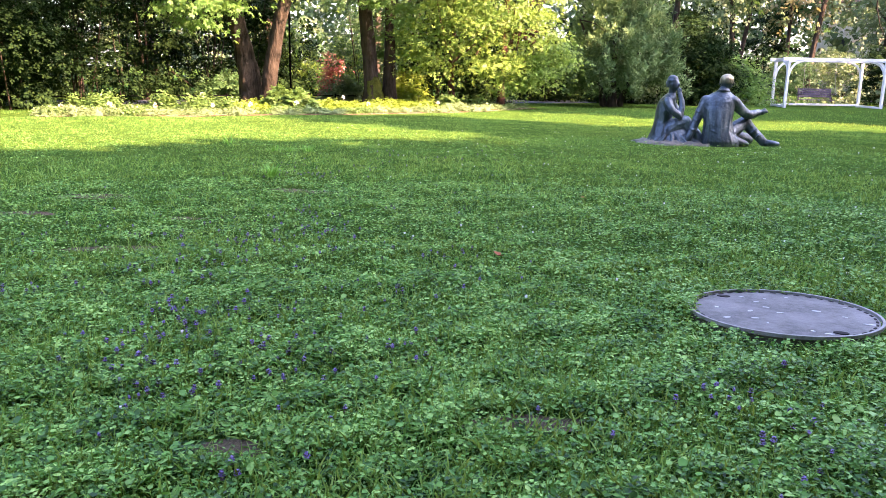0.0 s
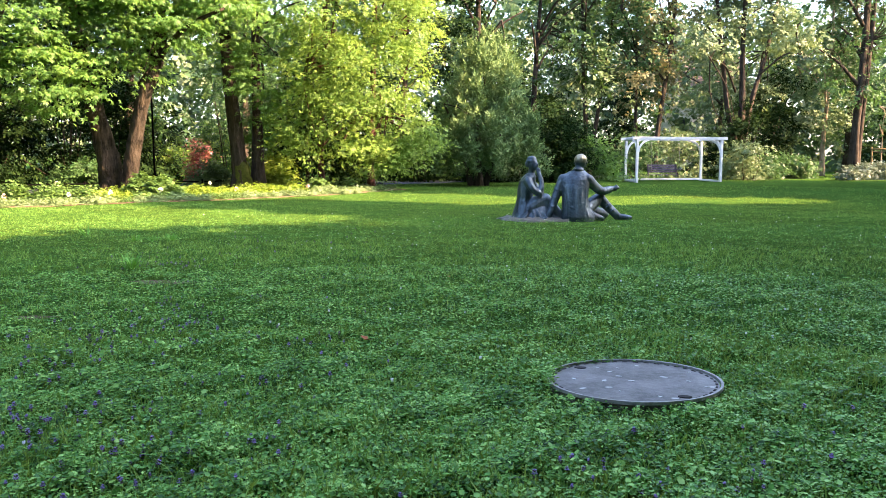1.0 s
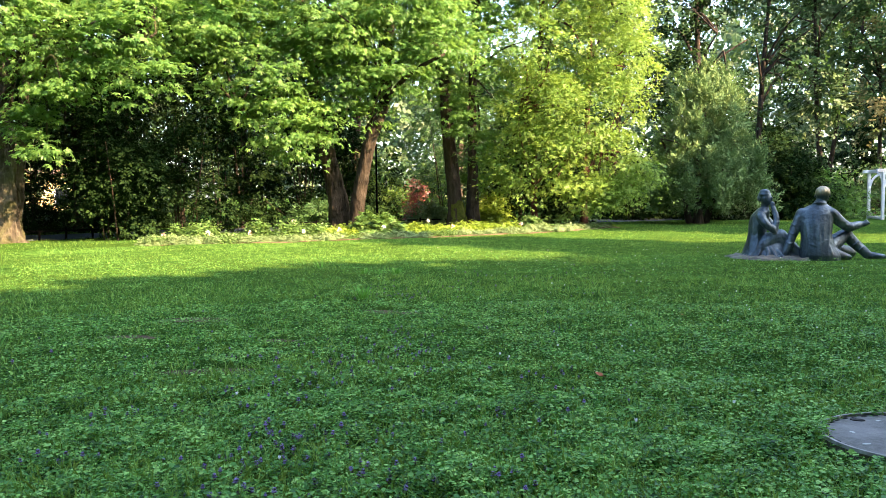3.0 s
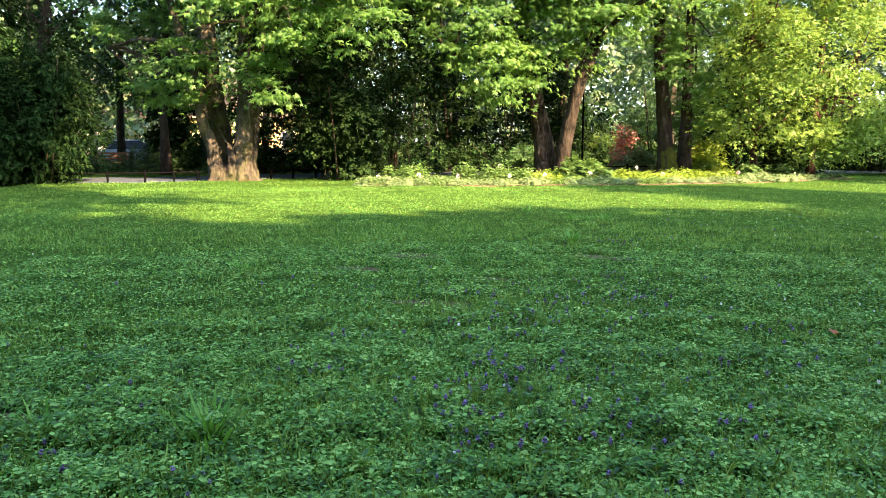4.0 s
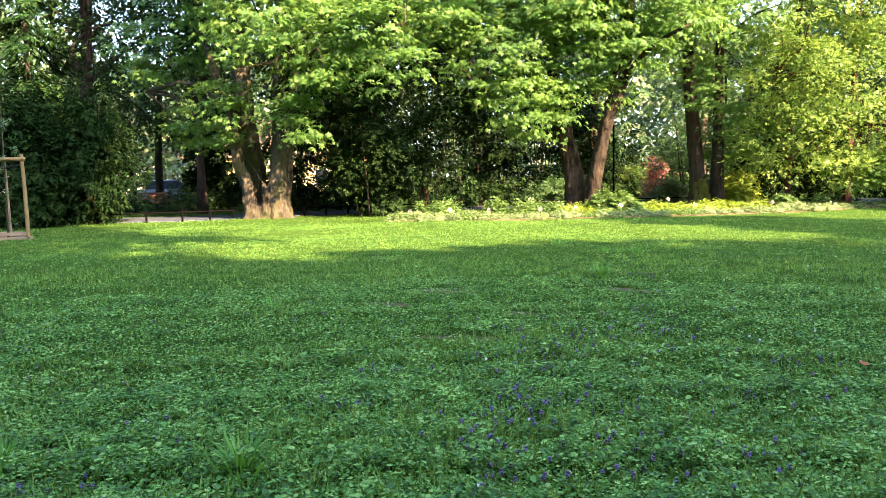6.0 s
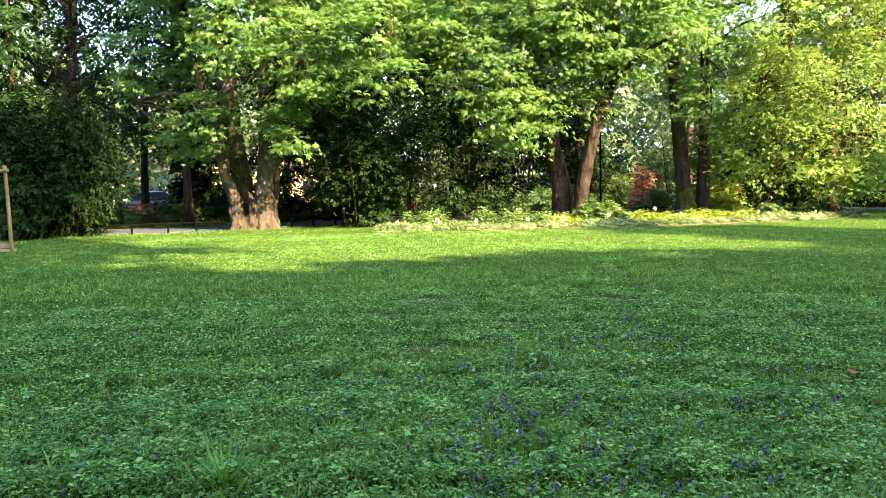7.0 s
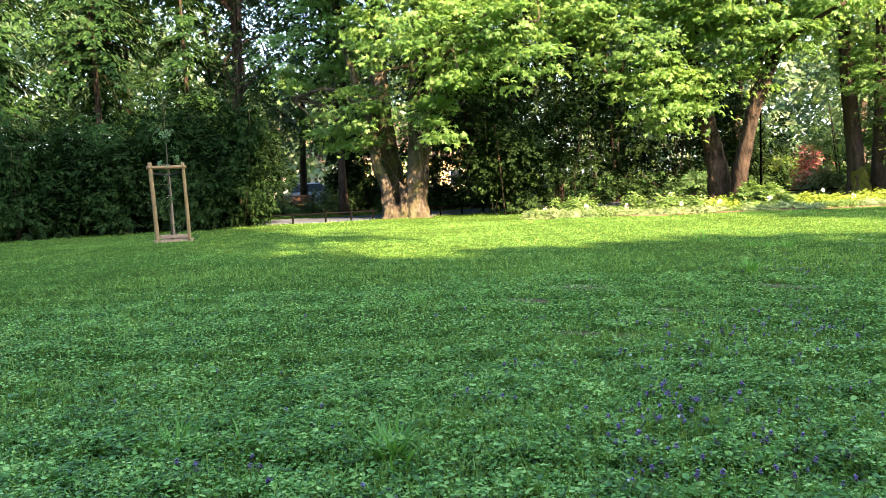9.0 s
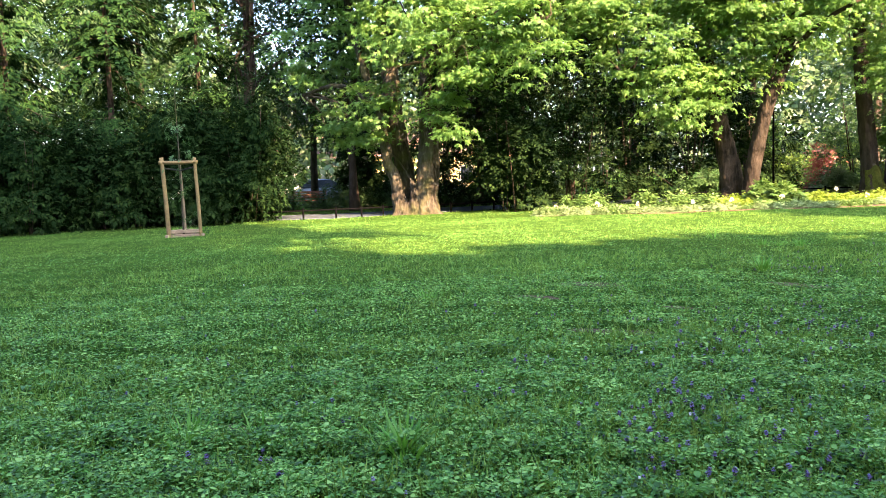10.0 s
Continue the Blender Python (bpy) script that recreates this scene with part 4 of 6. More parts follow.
# ---- well cover in the lawn ----
# weathered grey plate; its broad pale stain also stands in for reflected sky
M["iron"] = plain_mat("weathered_plate_sky_blotches", (0.095, 0.09, 0.082), 0.5, 0.6, 0.3, 0.0, 3.5, 0.6, (0.23, 0.22, 0.205))
M["rim"] = plain_mat("galvanised_rim", (0.27, 0.27, 0.25), 0.3, 0.6, 0.4, 0.3, 8.0, 0.3, (0.15, 0.13, 0.11))
M["hole"] = plain_mat("dark_recess", (0.015, 0.013, 0.012), 0.3, 0.9)
M["concrete"] = plain_mat("old_concrete", (0.09, 0.08, 0.065), 0.3, 0.95, 0.2, 0.0, 5.0, 0.5, (0.10, 0.10, 0.06))
M["petal"] = plain_mat("pale_spot", (0.45, 0.45, 0.42), 0.15, 0.8)


def ring(V, F, r0, r1, z0, z1, seg, wob=0.0):
    off = len(V)
    for j in range(seg):
        a = 2 * math.pi * j / seg
        k = 1 + wob * math.sin(5 * a)
        for r, z in ((r0, z0), (r0, z1), (r1, z1), (r1, z0)):
            V.append((r * k * math.cos(a), r * k * math.sin(a), z))
    for j in range(seg):
        a, b = off + 4 * j, off + 4 * ((j + 1) % seg)
        for q in range(4):
            F.append((a + q, a + (q + 1) % 4, b + (q + 1) % 4, b + q))


def disc(V, F, r, z0, z1, seg, c=(0, 0)):
    off = len(V)
    for z in (z0, z1):
        for j in range(seg):
            a = 2 * math.pi * j / seg
            V.append((c[0] + r * math.cos(a), c[1] + r * math.sin(a), z))
    for j in range(seg):
        k = (j + 1) % seg
        F.append((off + j, off + k, off + seg + k, off + seg + j))
    F.append(tuple(off + seg + j for j in range(seg)))


def well_cover():
    R = 0.505
    root = thing("well_cover", pose(1.80, 4.33, 0.055, -2.2, -0.6, 0), "round weathered grey metal well cover tilted in the lawn", "manhole cover")
    V, F = [], []
    ring(V, F, R * 0.80, R * 0.965, -0.2, -0.012, 64, 0.01)
    part("collar", mesh_of("collar", V, F, [M["concrete"]]), root, "old dark concrete collar")
    V, F = [], []
    disc(V, F, R * 0.955, -0.02, 0.0, 72)
    part("plate", mesh_of("plate", V, F, [M["iron"]]), root)
    V, F = [], []
    ring(V, F, R * 0.972, R, -0.006, 0.012, 96)
    part("rim", mesh_of("rim", V, F, [M["rim"]], False), root, "thin pale metal rim")
    V, F = [], []
    box_geo(V, F, (0.034, 0.014, 0.006), Matrix(), 0.002)
    tooth = mesh_of("tooth", V, F, [M["hole"]])
    for j in range(44):
        a = 2 * math.pi * j / 44
        ob = part("tooth", tooth, root, "" if j else "dark slot along the rim")
        ob.matrix_basis = pose(R * 0.925 * math.cos(a), R * 0.925 * math.sin(a), 0.0, 0, 0, math.degrees(a) + 90)
    for x, y, rz in ((0.13, -0.40, -25), (-0.2, 0.36, -25)):
        V, F = [], []
        disc(V, F, 0.034, -0.002, 0.004, 20)
        ob = part("lifting_hole", mesh_of("lifting_hole", V, F, [M["hole"]]), root, "dark lifting hole")
        ob.matrix_basis = pose(x, y, 0, 0, 0, rz) @ Matrix.Diagonal((1.1, 0.75, 1, 1))
    rng = np.random.default_rng(9)
    for x, y in ((-0.17, 0.02), (-0.05, 0.10), (-0.02, -0.02), (-0.2, -0.13), (-0.17, -0.22), (-0.06, 0.22), (0.02, 0.3), (0.2, 0.02), (0.3, -0.1), (0.16, 0.33), (0.34, -0.24), (0.37, -0.25), (0.06, -0.42), (-0.33, 0.1), (-0.35, -0.12), (0.0, -0.37), (-0.1, 0.34), (0.4, 0.1)):
        V, F = [], []
        disc(V, F, 0.014 * rng.uniform(0.5, 1.2), 0.0, 0.003, 9)
        ob = part("bird_dropping", mesh_of("bird_dropping", V, F, [M["petal"]]), root, "white bird dropping")
        ob.matrix_basis = pose(x, y, 0, 0, 0, rng.uniform(0, 180)) @ Matrix.Diagonal((1.5, 0.8, 1, 1))


well_cover()


# ---- bronze figures ----
def bronze_mat(name, worn=False):
    """Blue-grey patina; with worn set, the colour turns paler gold between 1.2 and 1.3 m up."""
    m, nt, p = base_mat(name, 0.42, 0.4, 0.6)
    broad, fine, streak = noise_out(nt, 2.2, 4.0, 0.6), noise_out(nt, 26.0, 5.0, 0.7), noise_out(nt, 5.0, 4.0, 0.6, (1, 1, 0.25))
    col = ramp(nt, streak, [(0.3, (0.022, 0.034, 0.042)), (0.5, (0.065, 0.092, 0.115)), (0.7, (0.17, 0.21, 0.235))])
    col = mix_col(nt, ramp(nt, broad, [(0.45, (0, 0, 0)), (0.7, (0.55, 0.55, 0.55))]), col, (0.05, 0.058, 0.065))
    if worn:
        tc, xyz = nt.nodes.new("ShaderNodeTexCoord"), nt.nodes.new("ShaderNodeSeparateXYZ")
        nt.links.new(tc.outputs["Object"], xyz.inputs["Vector"])
        mp = nt.nodes.new("ShaderNodeMapRange")
        nt.links.new(xyz.outputs["Z"], mp.inputs["Value"])
        socket(mp, "From Min", 1.2)
        socket(mp, "From Max", 1.3)
        col = mix_col(nt, mp.outputs["Result"], col, (0.30, 0.26, 0.17))
    nt.links.new(col, p.inputs["Base Color"])
    bump(nt, p, fine, 0.3, 0.015)
    return m


M["bronze"] = bronze_mat("patinated_bronze")
M["bronze_gold_top"] = bronze_mat("gold_topped_bronze", True)
M["bronze_base"] = plain_mat("weathered_bronze_cloth", (0.13, 0.125, 0.11), 0.4, 0.7, 0.3, 0.3, 5.0, 0.5, (0.07, 0.075, 0.06))


def ball(V, F, c, r, turn=None, seg=14, rings=9):
    off = len(V)
    m = Matrix.Translation(c) @ (turn or Matrix()) @ Matrix.Diagonal((*r, 1))
    V.append(m @ Vector((0, 0, 1)))
    for i in range(1, rings):
        t = math.pi * i / rings
        for j in range(seg):
            a = 2 * math.pi * j / seg
            V.append(m @ Vector((math.sin(t) * math.cos(a), math.sin(t) * math.sin(a), math.cos(t))))
    V.append(m @ Vector((0, 0, -1)))
    for j in range(seg):
        F.append((off, off + 1 + j, off + 1 + (j + 1) % seg))
        for i in range(rings - 2):
            a = off + 1 + i * seg
            F.append((a + j, a + seg + j, a + seg + (j + 1) % seg, a + (j + 1) % seg))
        a = off + 1 + (rings - 2) * seg
        F.append((a + j, len(V) - 1, a + (j + 1) % seg))


def loft(V, F, rows, seg=20):
    """A closed body through elliptical rows (x, y, z, rx, ry)."""
    off = len(V)
    for x, y, z, a, b in rows:
        for j in range(seg):
            t = 2 * math.pi * j / seg
            V.append((x + a * math.cos(t), y + b * math.sin(t), z))
    for i in range(len(rows) - 1):
        for j in range(seg):
            p, q = off + i * seg + j, off + i * seg + (j + 1) % seg
            F.append((p, q, q + seg, p + seg))
    F.append(tuple(off + j for j in range(seg))[::-1])
    F.append(tuple(off + (len(rows) - 1) * seg + j for j in range(seg)))


def limb(V, F, pts, radii):
    line = spline([(*p, r) for p, r in zip(pts, radii)], 12)
    tube(V, F, [l[:3] for l in line], [float(l[3]) for l in line], 12)
    for p, r in ((pts[0], radii[0]), (pts[-1], radii[-1])):
        ball(V, F, p, (r, r, r), None, 12, 8)


def statue(name, m, V, F, label, mat):
    me = mesh_of(name, V, F, [M[mat]], True)
    ob = tagged(new(name, me), label, "statue", "bronze figures on the lawn")
    ob.matrix_basis = m
    r = ob.modifiers.new("fuse", "REMESH")
    r.mode, r.voxel_size, r.use_smooth_shade = "VOXEL", 0.012, True
    s = ob.modifiers.new("soften", "SMOOTH")
    s.factor, s.iterations = 0.5, 6
    t = bpy.data.textures.new(name + "_folds", "CLOUDS")
    t.noise_scale = 0.06
    d = ob.modifiers.new("folds", "DISPLACE")
    d.texture, d.strength, d.mid_level = t, 0.012, 0.5
    return ob


def torso_fold(V, F, rows, x0, z0, x1, z1, r):
    """A soft ridge of cloth down the back of a lofted body."""
    pts = []
    for u in (0.0, 0.35, 0.7, 1.0):
        x, z = x0 + (x1 - x0) * u, z0 + (z1 - z0) * u
        cx, cy, a, b = (float(np.interp(z, [q[2] for q in rows], [q[k] for q in rows])) for k in (0, 1, 3, 4))
        pts.append((x, cy - b * math.sqrt(max(0.05, 1 - ((x - cx) / a) ** 2)) + 0.55 * r, z))
    limb(V, F, pts, [r * 0.5, r, r * 1.05, r * 0.6])


def man_figure():
    V, F = [], []
    body = [(0.06, 0.02, -0.03, 0.37, 0.27), (0.06, 0.0, 0.10, 0.36, 0.28), (0.03, -0.02, 0.25, 0.305, 0.245), (0.0, -0.03, 0.48, 0.27, 0.215), (-0.01, -0.01, 0.70, 0.295, 0.21), (-0.01, 0.02, 0.86, 0.315, 0.195), (0.0, 0.04, 0.95, 0.295, 0.165), (0.03, 0.06, 1.01, 0.215, 0.135), (0.05, 0.07, 1.07, 0.115, 0.115), (0.06, 0.08, 1.12, 0.10, 0.105)]
    loft(V, F, body, 28)
    ball(V, F, (-0.25, 0.03, 0.885), (0.115, 0.13, 0.10))
    ball(V, F, (0.245, 0.04, 0.885), (0.115, 0.13, 0.10))
    limb(V, F, [(0.06, 0.08, 1.04), (0.085, 0.1, 1.18)], [0.10, 0.092])
    ball(V, F, (0.10, 0.11, 1.22), (0.105, 0.13, 0.135))
    ball(V, F, (0.095, 0.085, 1.275), (0.132, 0.15, 0.128))
    for k in range(12):                                    # combed hair
        a = -2.6 + 0.43 * k
        limb(V, F, [(0.095 + 0.05 * math.cos(a), 0.085 + 0.05 * math.sin(a), 1.392), (0.095 + 0.112 * math.cos(a), 0.085 + 0.128 * math.sin(a), 1.335), (0.095 + 0.128 * math.cos(a), 0.085 + 0.146 * math.sin(a), 1.25)], [0.009, 0.013, 0.010])
    ball(V, F, (0.17, 0.2, 1.19), (0.05, 0.06, 0.075))
    ball(V, F, (-0.03, 0.11, 1.22), (0.018, 0.035, 0.04))
    ball(V, F, (0.225, 0.11, 1.22), (0.018, 0.035, 0.04))
    limb(V, F, [(-0.26, 0.02, 0.865), (-0.38, -0.04, 0.56), (-0.53, -0.14, 0.12)], [0.115, 0.092, 0.074])
    limb(V, F, [(-0.54, -0.14, 0.08), (-0.66, -0.2, 0.035)], [0.06, 0.038])
    limb(V, F, [(0.26, 0.05, 0.865), (0.42, 0.18, 0.71), (0.56, 0.28, 0.62), (0.74, 0.42, 0.66)], [0.118, 0.10, 0.094, 0.07])
    ball(V, F, (0.82, 0.45, 0.67), (0.07, 0.055, 0.055))
    for k in range(3):
        limb(V, F, [(0.83 + 0.02 * k, 0.44, 0.69 + 0.005 * k), (0.86 + 0.025 * k, 0.45, 0.74 - 0.03 * k)], [0.026, 0.022])
    limb(V, F, [(0.18, 0.12, 0.18), (0.34, 0.3, 0.34), (0.51, 0.42, 0.47)], [0.18, 0.15, 0.118])
    limb(V, F, [(0.51, 0.42, 0.47), (0.68, 0.45, 0.29), (0.87, 0.46, 0.11)], [0.12, 0.10, 0.088])
    limb(V, F, [(0.88, 0.46, 0.07), (1.02, 0.46, 0.065), (1.16, 0.46, 0.05)], [0.075, 0.065, 0.05])
    limb(V, F, [(0.1, 0.2, 0.14), (0.35, 0.55, 0.16), (0.62, 0.85, 0.10)], [0.18, 0.14, 0.11])
    limb(V, F, [(0.3, 0.05, 0.12), (0.56, 0.15, 0.05)], [0.12, 0.06])
    for fold in ((-0.2, 0.88, -0.1, 0.15, 0.022), (-0.09, 0.84, -0.03, 0.3, 0.018), (0.02, 0.9, 0.08, 0.1, 0.02), (0.13, 0.8, 0.12, 0.34, 0.018), (0.22, 0.86, 0.2, 0.12, 0.024), (-0.19, 0.42, -0.26, 0.05, 0.026), (0.2, 0.34, 0.29, 0.05, 0.028), (-0.12, 0.3, -0.15, 0.05, 0.022), (-0.2, 0.36, 0.05, 0.25, 0.016), (0.24, 0.42, 0.02, 0.3, 0.016), (-0.22, 0.5, -0.02, 0.38, 0.015)):
        torso_fold(V, F, body, *fold)
    limb(V, F, [(-0.06, 0.0, 1.07), (0.05, -0.06, 1.085), (0.16, 0.02, 1.07)], [0.02, 0.024, 0.02])       # collar
    for x, y, z in ((-0.37, -0.03, 0.66), (-0.41, -0.06, 0.5), (-0.46, -0.1, 0.32), (0.40, 0.14, 0.76), (0.51, 0.22, 0.66)):                 # sleeve rolls
        limb(V, F, [(x - 0.075, y - 0.03, z + 0.04), (x, y - 0.082, z - 0.01), (x + 0.075, y - 0.03, z + 0.01)], [0.008, 0.016, 0.008])
    for u in (0.25, 0.5, 0.75):                            # trouser creases
        x, z = 0.51 + 0.36 * u, 0.47 - 0.36 * u
        limb(V, F, [(x - 0.07, 0.36, z - 0.06), (x, 0.33, z), (x + 0.06, 0.37, z + 0.06)], [0.008, 0.015, 0.008])
    return statue("bronze_statue", pose(5.28, 15.75, 0.0, 0, 0, -19), V, F, "blue-grey bronze seated man leaning on one arm, on the grass", "bronze_gold_top")


def woman_figure():
    V, F = [], []
    body = [(-0.12, 0.0, -0.02, 0.34, 0.33), (-0.13, 0.0, 0.12, 0.27, 0.29), (-0.13, 0.0, 0.30, 0.205, 0.24), (-0.13, 0.0, 0.46, 0.17, 0.205), (-0.11, 0.0, 0.66, 0.18, 0.235), (-0.08, 0.0, 0.82, 0.175, 0.245), (-0.04, 0.0, 0.92, 0.14, 0.19), (-0.01, 0.0, 0.99, 0.09, 0.11)]
    loft(V, F, body, 26)
    limb(V, F, [(0.0, 0, 0.97), (0.02, -0.01, 1.12)], [0.078, 0.075])
    ball(V, F, (0.03, -0.015, 1.17), (0.105, 0.098, 0.135))
    ball(V, F, (0.09, -0.055, 1.13), (0.055, 0.055, 0.075))
    ball(V, F, (0.128, -0.085, 1.175), (0.018, 0.018, 0.032))
    for t, z, r in ((0.0, 1.25, 0.108), (0.0, 1.30, 0.09)):    # hair wound in a roll
        ball(V, F, (0.0, 0.0, z), (r * 1.12, r, 0.06))
    ball(V, F, (-0.09, 0.01, 1.19), (0.05, 0.075, 0.075))
    limb(V, F, [(-0.07, -0.2, 0.84), (0.03, -0.27, 0.68), (0.18, -0.23, 0.56)], [0.092, 0.08, 0.07])
    limb(V, F, [(0.18, -0.23, 0.56), (0.215, -0.16, 0.78), (0.155, -0.1, 1.0)], [0.07, 0.058, 0.045])
    ball(V, F, (0.145, -0.09, 1.05), (0.05, 0.045, 0.06))
    limb(V, F, [(-0.04, 0.19, 0.84), (0.1, 0.24, 0.68), (0.22, 0.12, 0.56)], [0.092, 0.08, 0.06])
    limb(V, F, [(-0.05, -0.06, 0.22), (0.14, -0.08, 0.38), (0.30, -0.08, 0.45)], [0.21, 0.155, 0.12])
    limb(V, F, [(0.30, -0.08, 0.45), (0.44, -0.08, 0.30), (0.60, -0.08, 0.11)], [0.125, 0.115, 0.105])
    limb(V, F, [(-0.05, 0.14, 0.18), (0.2, 0.2, 0.26), (0.52, 0.16, 0.10)], [0.2, 0.16, 0.11])
    loft(V, F, [(0.1, 0.0, -0.02, 0.55, 0.36), (0.12, 0.0, 0.08, 0.47, 0.31), (0.14, 0.0, 0.2, 0.33, 0.25), (0.16, 0.0, 0.32, 0.2, 0.19)])
    limb(V, F, [(0.6, -0.1, 0.06), (0.74, -0.12, 0.045)], [0.06, 0.04])
    rng = np.random.default_rng(6)
    for k in range(15):                                    # skirt folds
        a = -2.9 + 0.3 * k + rng.uniform(-0.08, 0.08)
        limb(V, F, [(0.05 + 0.2 * math.cos(a), 0.2 * math.sin(a), 0.27), (0.08 + 0.42 * math.cos(a + 0.05), 0.32 * math.sin(a + 0.05), 0.12), (0.1 + 0.6 * math.cos(a), 0.43 * math.sin(a), -0.01)], [0.018, 0.03, 0.036])
    for fold in ((-0.2, 0.8, -0.18, 0.35, 0.016), (-0.1, 0.78, -0.12, 0.4, 0.015), (-0.22, 0.5, -0.26, 0.15, 0.02), (-0.1, 0.42, -0.15, 0.1, 0.02)):
        torso_fold(V, F, body, *fold)
    return statue("bronze_statue", pose(4.44, 16.15, 0.0, 0, 0, -16), V, F, "blue-grey bronze seated woman in a long skirt, chin in hand", "bronze")


man_figure()
woman_figure()


def blanket():
    rng = np.random.default_rng(4)
    V, F, n = [], [], 60
    V.append((0, 0, 0.05))
    for ring_, rr in enumerate((0.35, 0.6, 0.82, 1.0, 1.03)):
        for j in range(n):
            a = 2 * math.pi * j / n
            k = 1 + 0.14 * math.sin(3 * a + 1) + 0.08 * math.sin(7 * a) + rng.uniform(-0.05, 0.05)
            ridge = 0.022 * math.sin(9 * a + 2 * ring_) + 0.018 * math.sin(5 * a - 3 * ring_) + rng.uniform(-0.012, 0.016)
            V.append((0.82 * rr * k * math.cos(a), 0.5 * rr * k * math.sin(a), (0.06, 0.06, 0.05, 0.03, -0.04)[ring_] + (ridge if ring_ < 4 else 0)))
    F += [(0, 1 + j, 1 + (j + 1) % n) for j in range(n)]
    for r in range(4):
        for j in range(n):
            a, b = 1 + r * n + j, 1 + r * n + (j + 1) % n
            F.append((a, a + n, b + n, b))
    ob = tagged(new("bronze_blanket", mesh_of("bronze_blanket", V, F, [M["bronze_base"]], True)), "crumpled grey-brown bronze blanket spread under the seated figures", "sculpture base")
    ob.matrix_basis = pose(4.5, 16.0, 0.0, 0, 0, -16)


blanket()

# ---- white pergola with a swing seat ----
M["white_wood"] = plain_mat("white_painted_wood", (0.70, 0.70, 0.73), 0.1, 0.55, 0.4, 0.0, 2.0, 0.1, (0.62, 0.62, 0.62))
M["swing_wood"] = plain_mat("dark_stained_wood", (0.07, 0.055, 0.085), 0.3, 0.6, 0.3, 0.0, 4.0, 0.2)
M["chain"] = plain_mat("steel_chain", (0.3, 0.3, 0.3), 0.2, 0.4, 0.5, 0.8)


def beam(name, a, b, w, h, mat, parent, over=0.0, label=""):
    a, b = Vector(a), Vector(b)
    d = (b - a).normalized()
    a, b = a - d * over, b + d * over
    rot = d.to_track_quat("Y", "Z").to_matrix().to_4x4()
    return box_part(name, (w, (b - a).length, h), Matrix.Translation((a + b) / 2) @ rot, mat, parent, 0.008, label)


def arc_brace(a, b, c, w, mat, parent):
    """A curved brace from a to b, bowed towards c."""
    V, F = [], []
    a, b, c = Vector(a), Vector(b), Vector(c)
    line = [a * (1 - u) ** 2 + c * 2 * u * (1 - u) + b * u * u for u in (i / 8 for i in range(9))]
    tube(V, F, line, [w] * 9, 4)
    return part("brace", mesh_of("brace", V, F, [mat]), parent)


def pergola():
    W, D, H, t = 4.62, 2.4, 2.24, 0.12
    root = thing("pergola", pose(15.86, 37.55, 0, 0, 0, 1.5), "white painted wooden pergola at the wood's edge", "pergola")
    wm = M["white_wood"]
    for x, y in ((0, 0), (W, 0), (0.45, D), (W + 0.2, D)):
        box_part("post", (t, t, H), pose(x, y, H / 2 - 0.05), wm, root)
    for y, x0, x1 in ((0, 0, W), (D, 0.45, W + 0.2)):
        beam("beam", (x0, y, H), (x1, y, H), 0.11, 0.14, wm, root, 0.3)
        for x, s in ((x0, 1), (x1, -1)):
            arc_brace((x + s * 0.05, y, H - 0.75), (x + s * 0.8, y, H - 0.06), (x + s * 0.12, y, H - 0.1), 0.065, wm, root)
    for k in range(8):
        u = k / 7
        beam("rafter", (W * u, 0, H + 0.02), (0.45 + (W - 0.25) * u, D, H + 0.02), 0.05, 0.1, wm, root, -0.1)
    for xa, xb in ((0, 0.45), (W, W + 0.2)):
        beam("side_beam", (xa, 0, H - 0.02), (xb, D, H - 0.02), 0.1, 0.14, wm, root)
        arc_brace((xa, 0.06, H - 0.75), (xa + 0.1, 0.8, H - 0.1), (xa, 0.12, H - 0.12), 0.06, wm, root)
    beam("sill", (0.45, D, 0.1), (W + 0.2, D, 0.1), 0.1, 0.1, wm, root)
    beam("sill", (0, 0, 0.06), (0.45, D, 0.06), 0.1, 0.1, wm, root)
    beam("sill", (W, 0, 0.06), (W + 0.2, D, 0.06), 0.1, 0.1, wm, root)
    sw = thing("swing_seat", root.matrix_basis @ pose(2.15, 1.3, 0.36, 0, 0, 0), "dark purple-brown wooden swing bench hanging from the pergola", "swing bench")
    for k in range(5):
        box_part("seat_slat", (1.6, 0.08, 0.025), pose(0, -0.2 + 0.1 * k, 0.0), M["swing_wood"], sw, 0.004)
    for k in range(4):
        box_part("back_slat", (1.6, 0.025, 0.09), pose(0, 0.27 + 0.02 * k, 0.16 + 0.11 * k, -12, 0, 0), M["swing_wood"], sw, 0.004)
    for x in (-0.8, 0.8):
        box_part("arm", (0.06, 0.5, 0.04), pose(x, 0.02, 0.26), M["swing_wood"], sw, 0.004)
        box_part("side_frame", (0.05, 0.06, 0.6), pose(x, 0.28, 0.25, -12, 0, 0), M["swing_wood"], sw, 0.004)
        V, F = [], []
        tube(V, F, [(x, -0.18, 0.26), (x * 0.95, 0.0, 1.72)], [0.012, 0.012], 6)
        part("chain", mesh_of("chain", V, F, [M["chain"]]), sw)


pergola()

# ---- stake frames and young trees ----
M["stake"] = plain_mat("peeled_pine_stake", (0.19, 0.14, 0.065), 0.3, 0.85, 0.15, 0.0, 4.0, 0.3, (0.11, 0.085, 0.045))
M["stake_grey"] = plain_mat("weathered_grey_board", (0.22, 0.17, 0.12), 0.3, 0.9, 0.2, 0.0, 5.0, 0.4)
M["rubber"] = plain_mat("black_tie", (0.02, 0.02, 0.02), 0.2, 0.7)


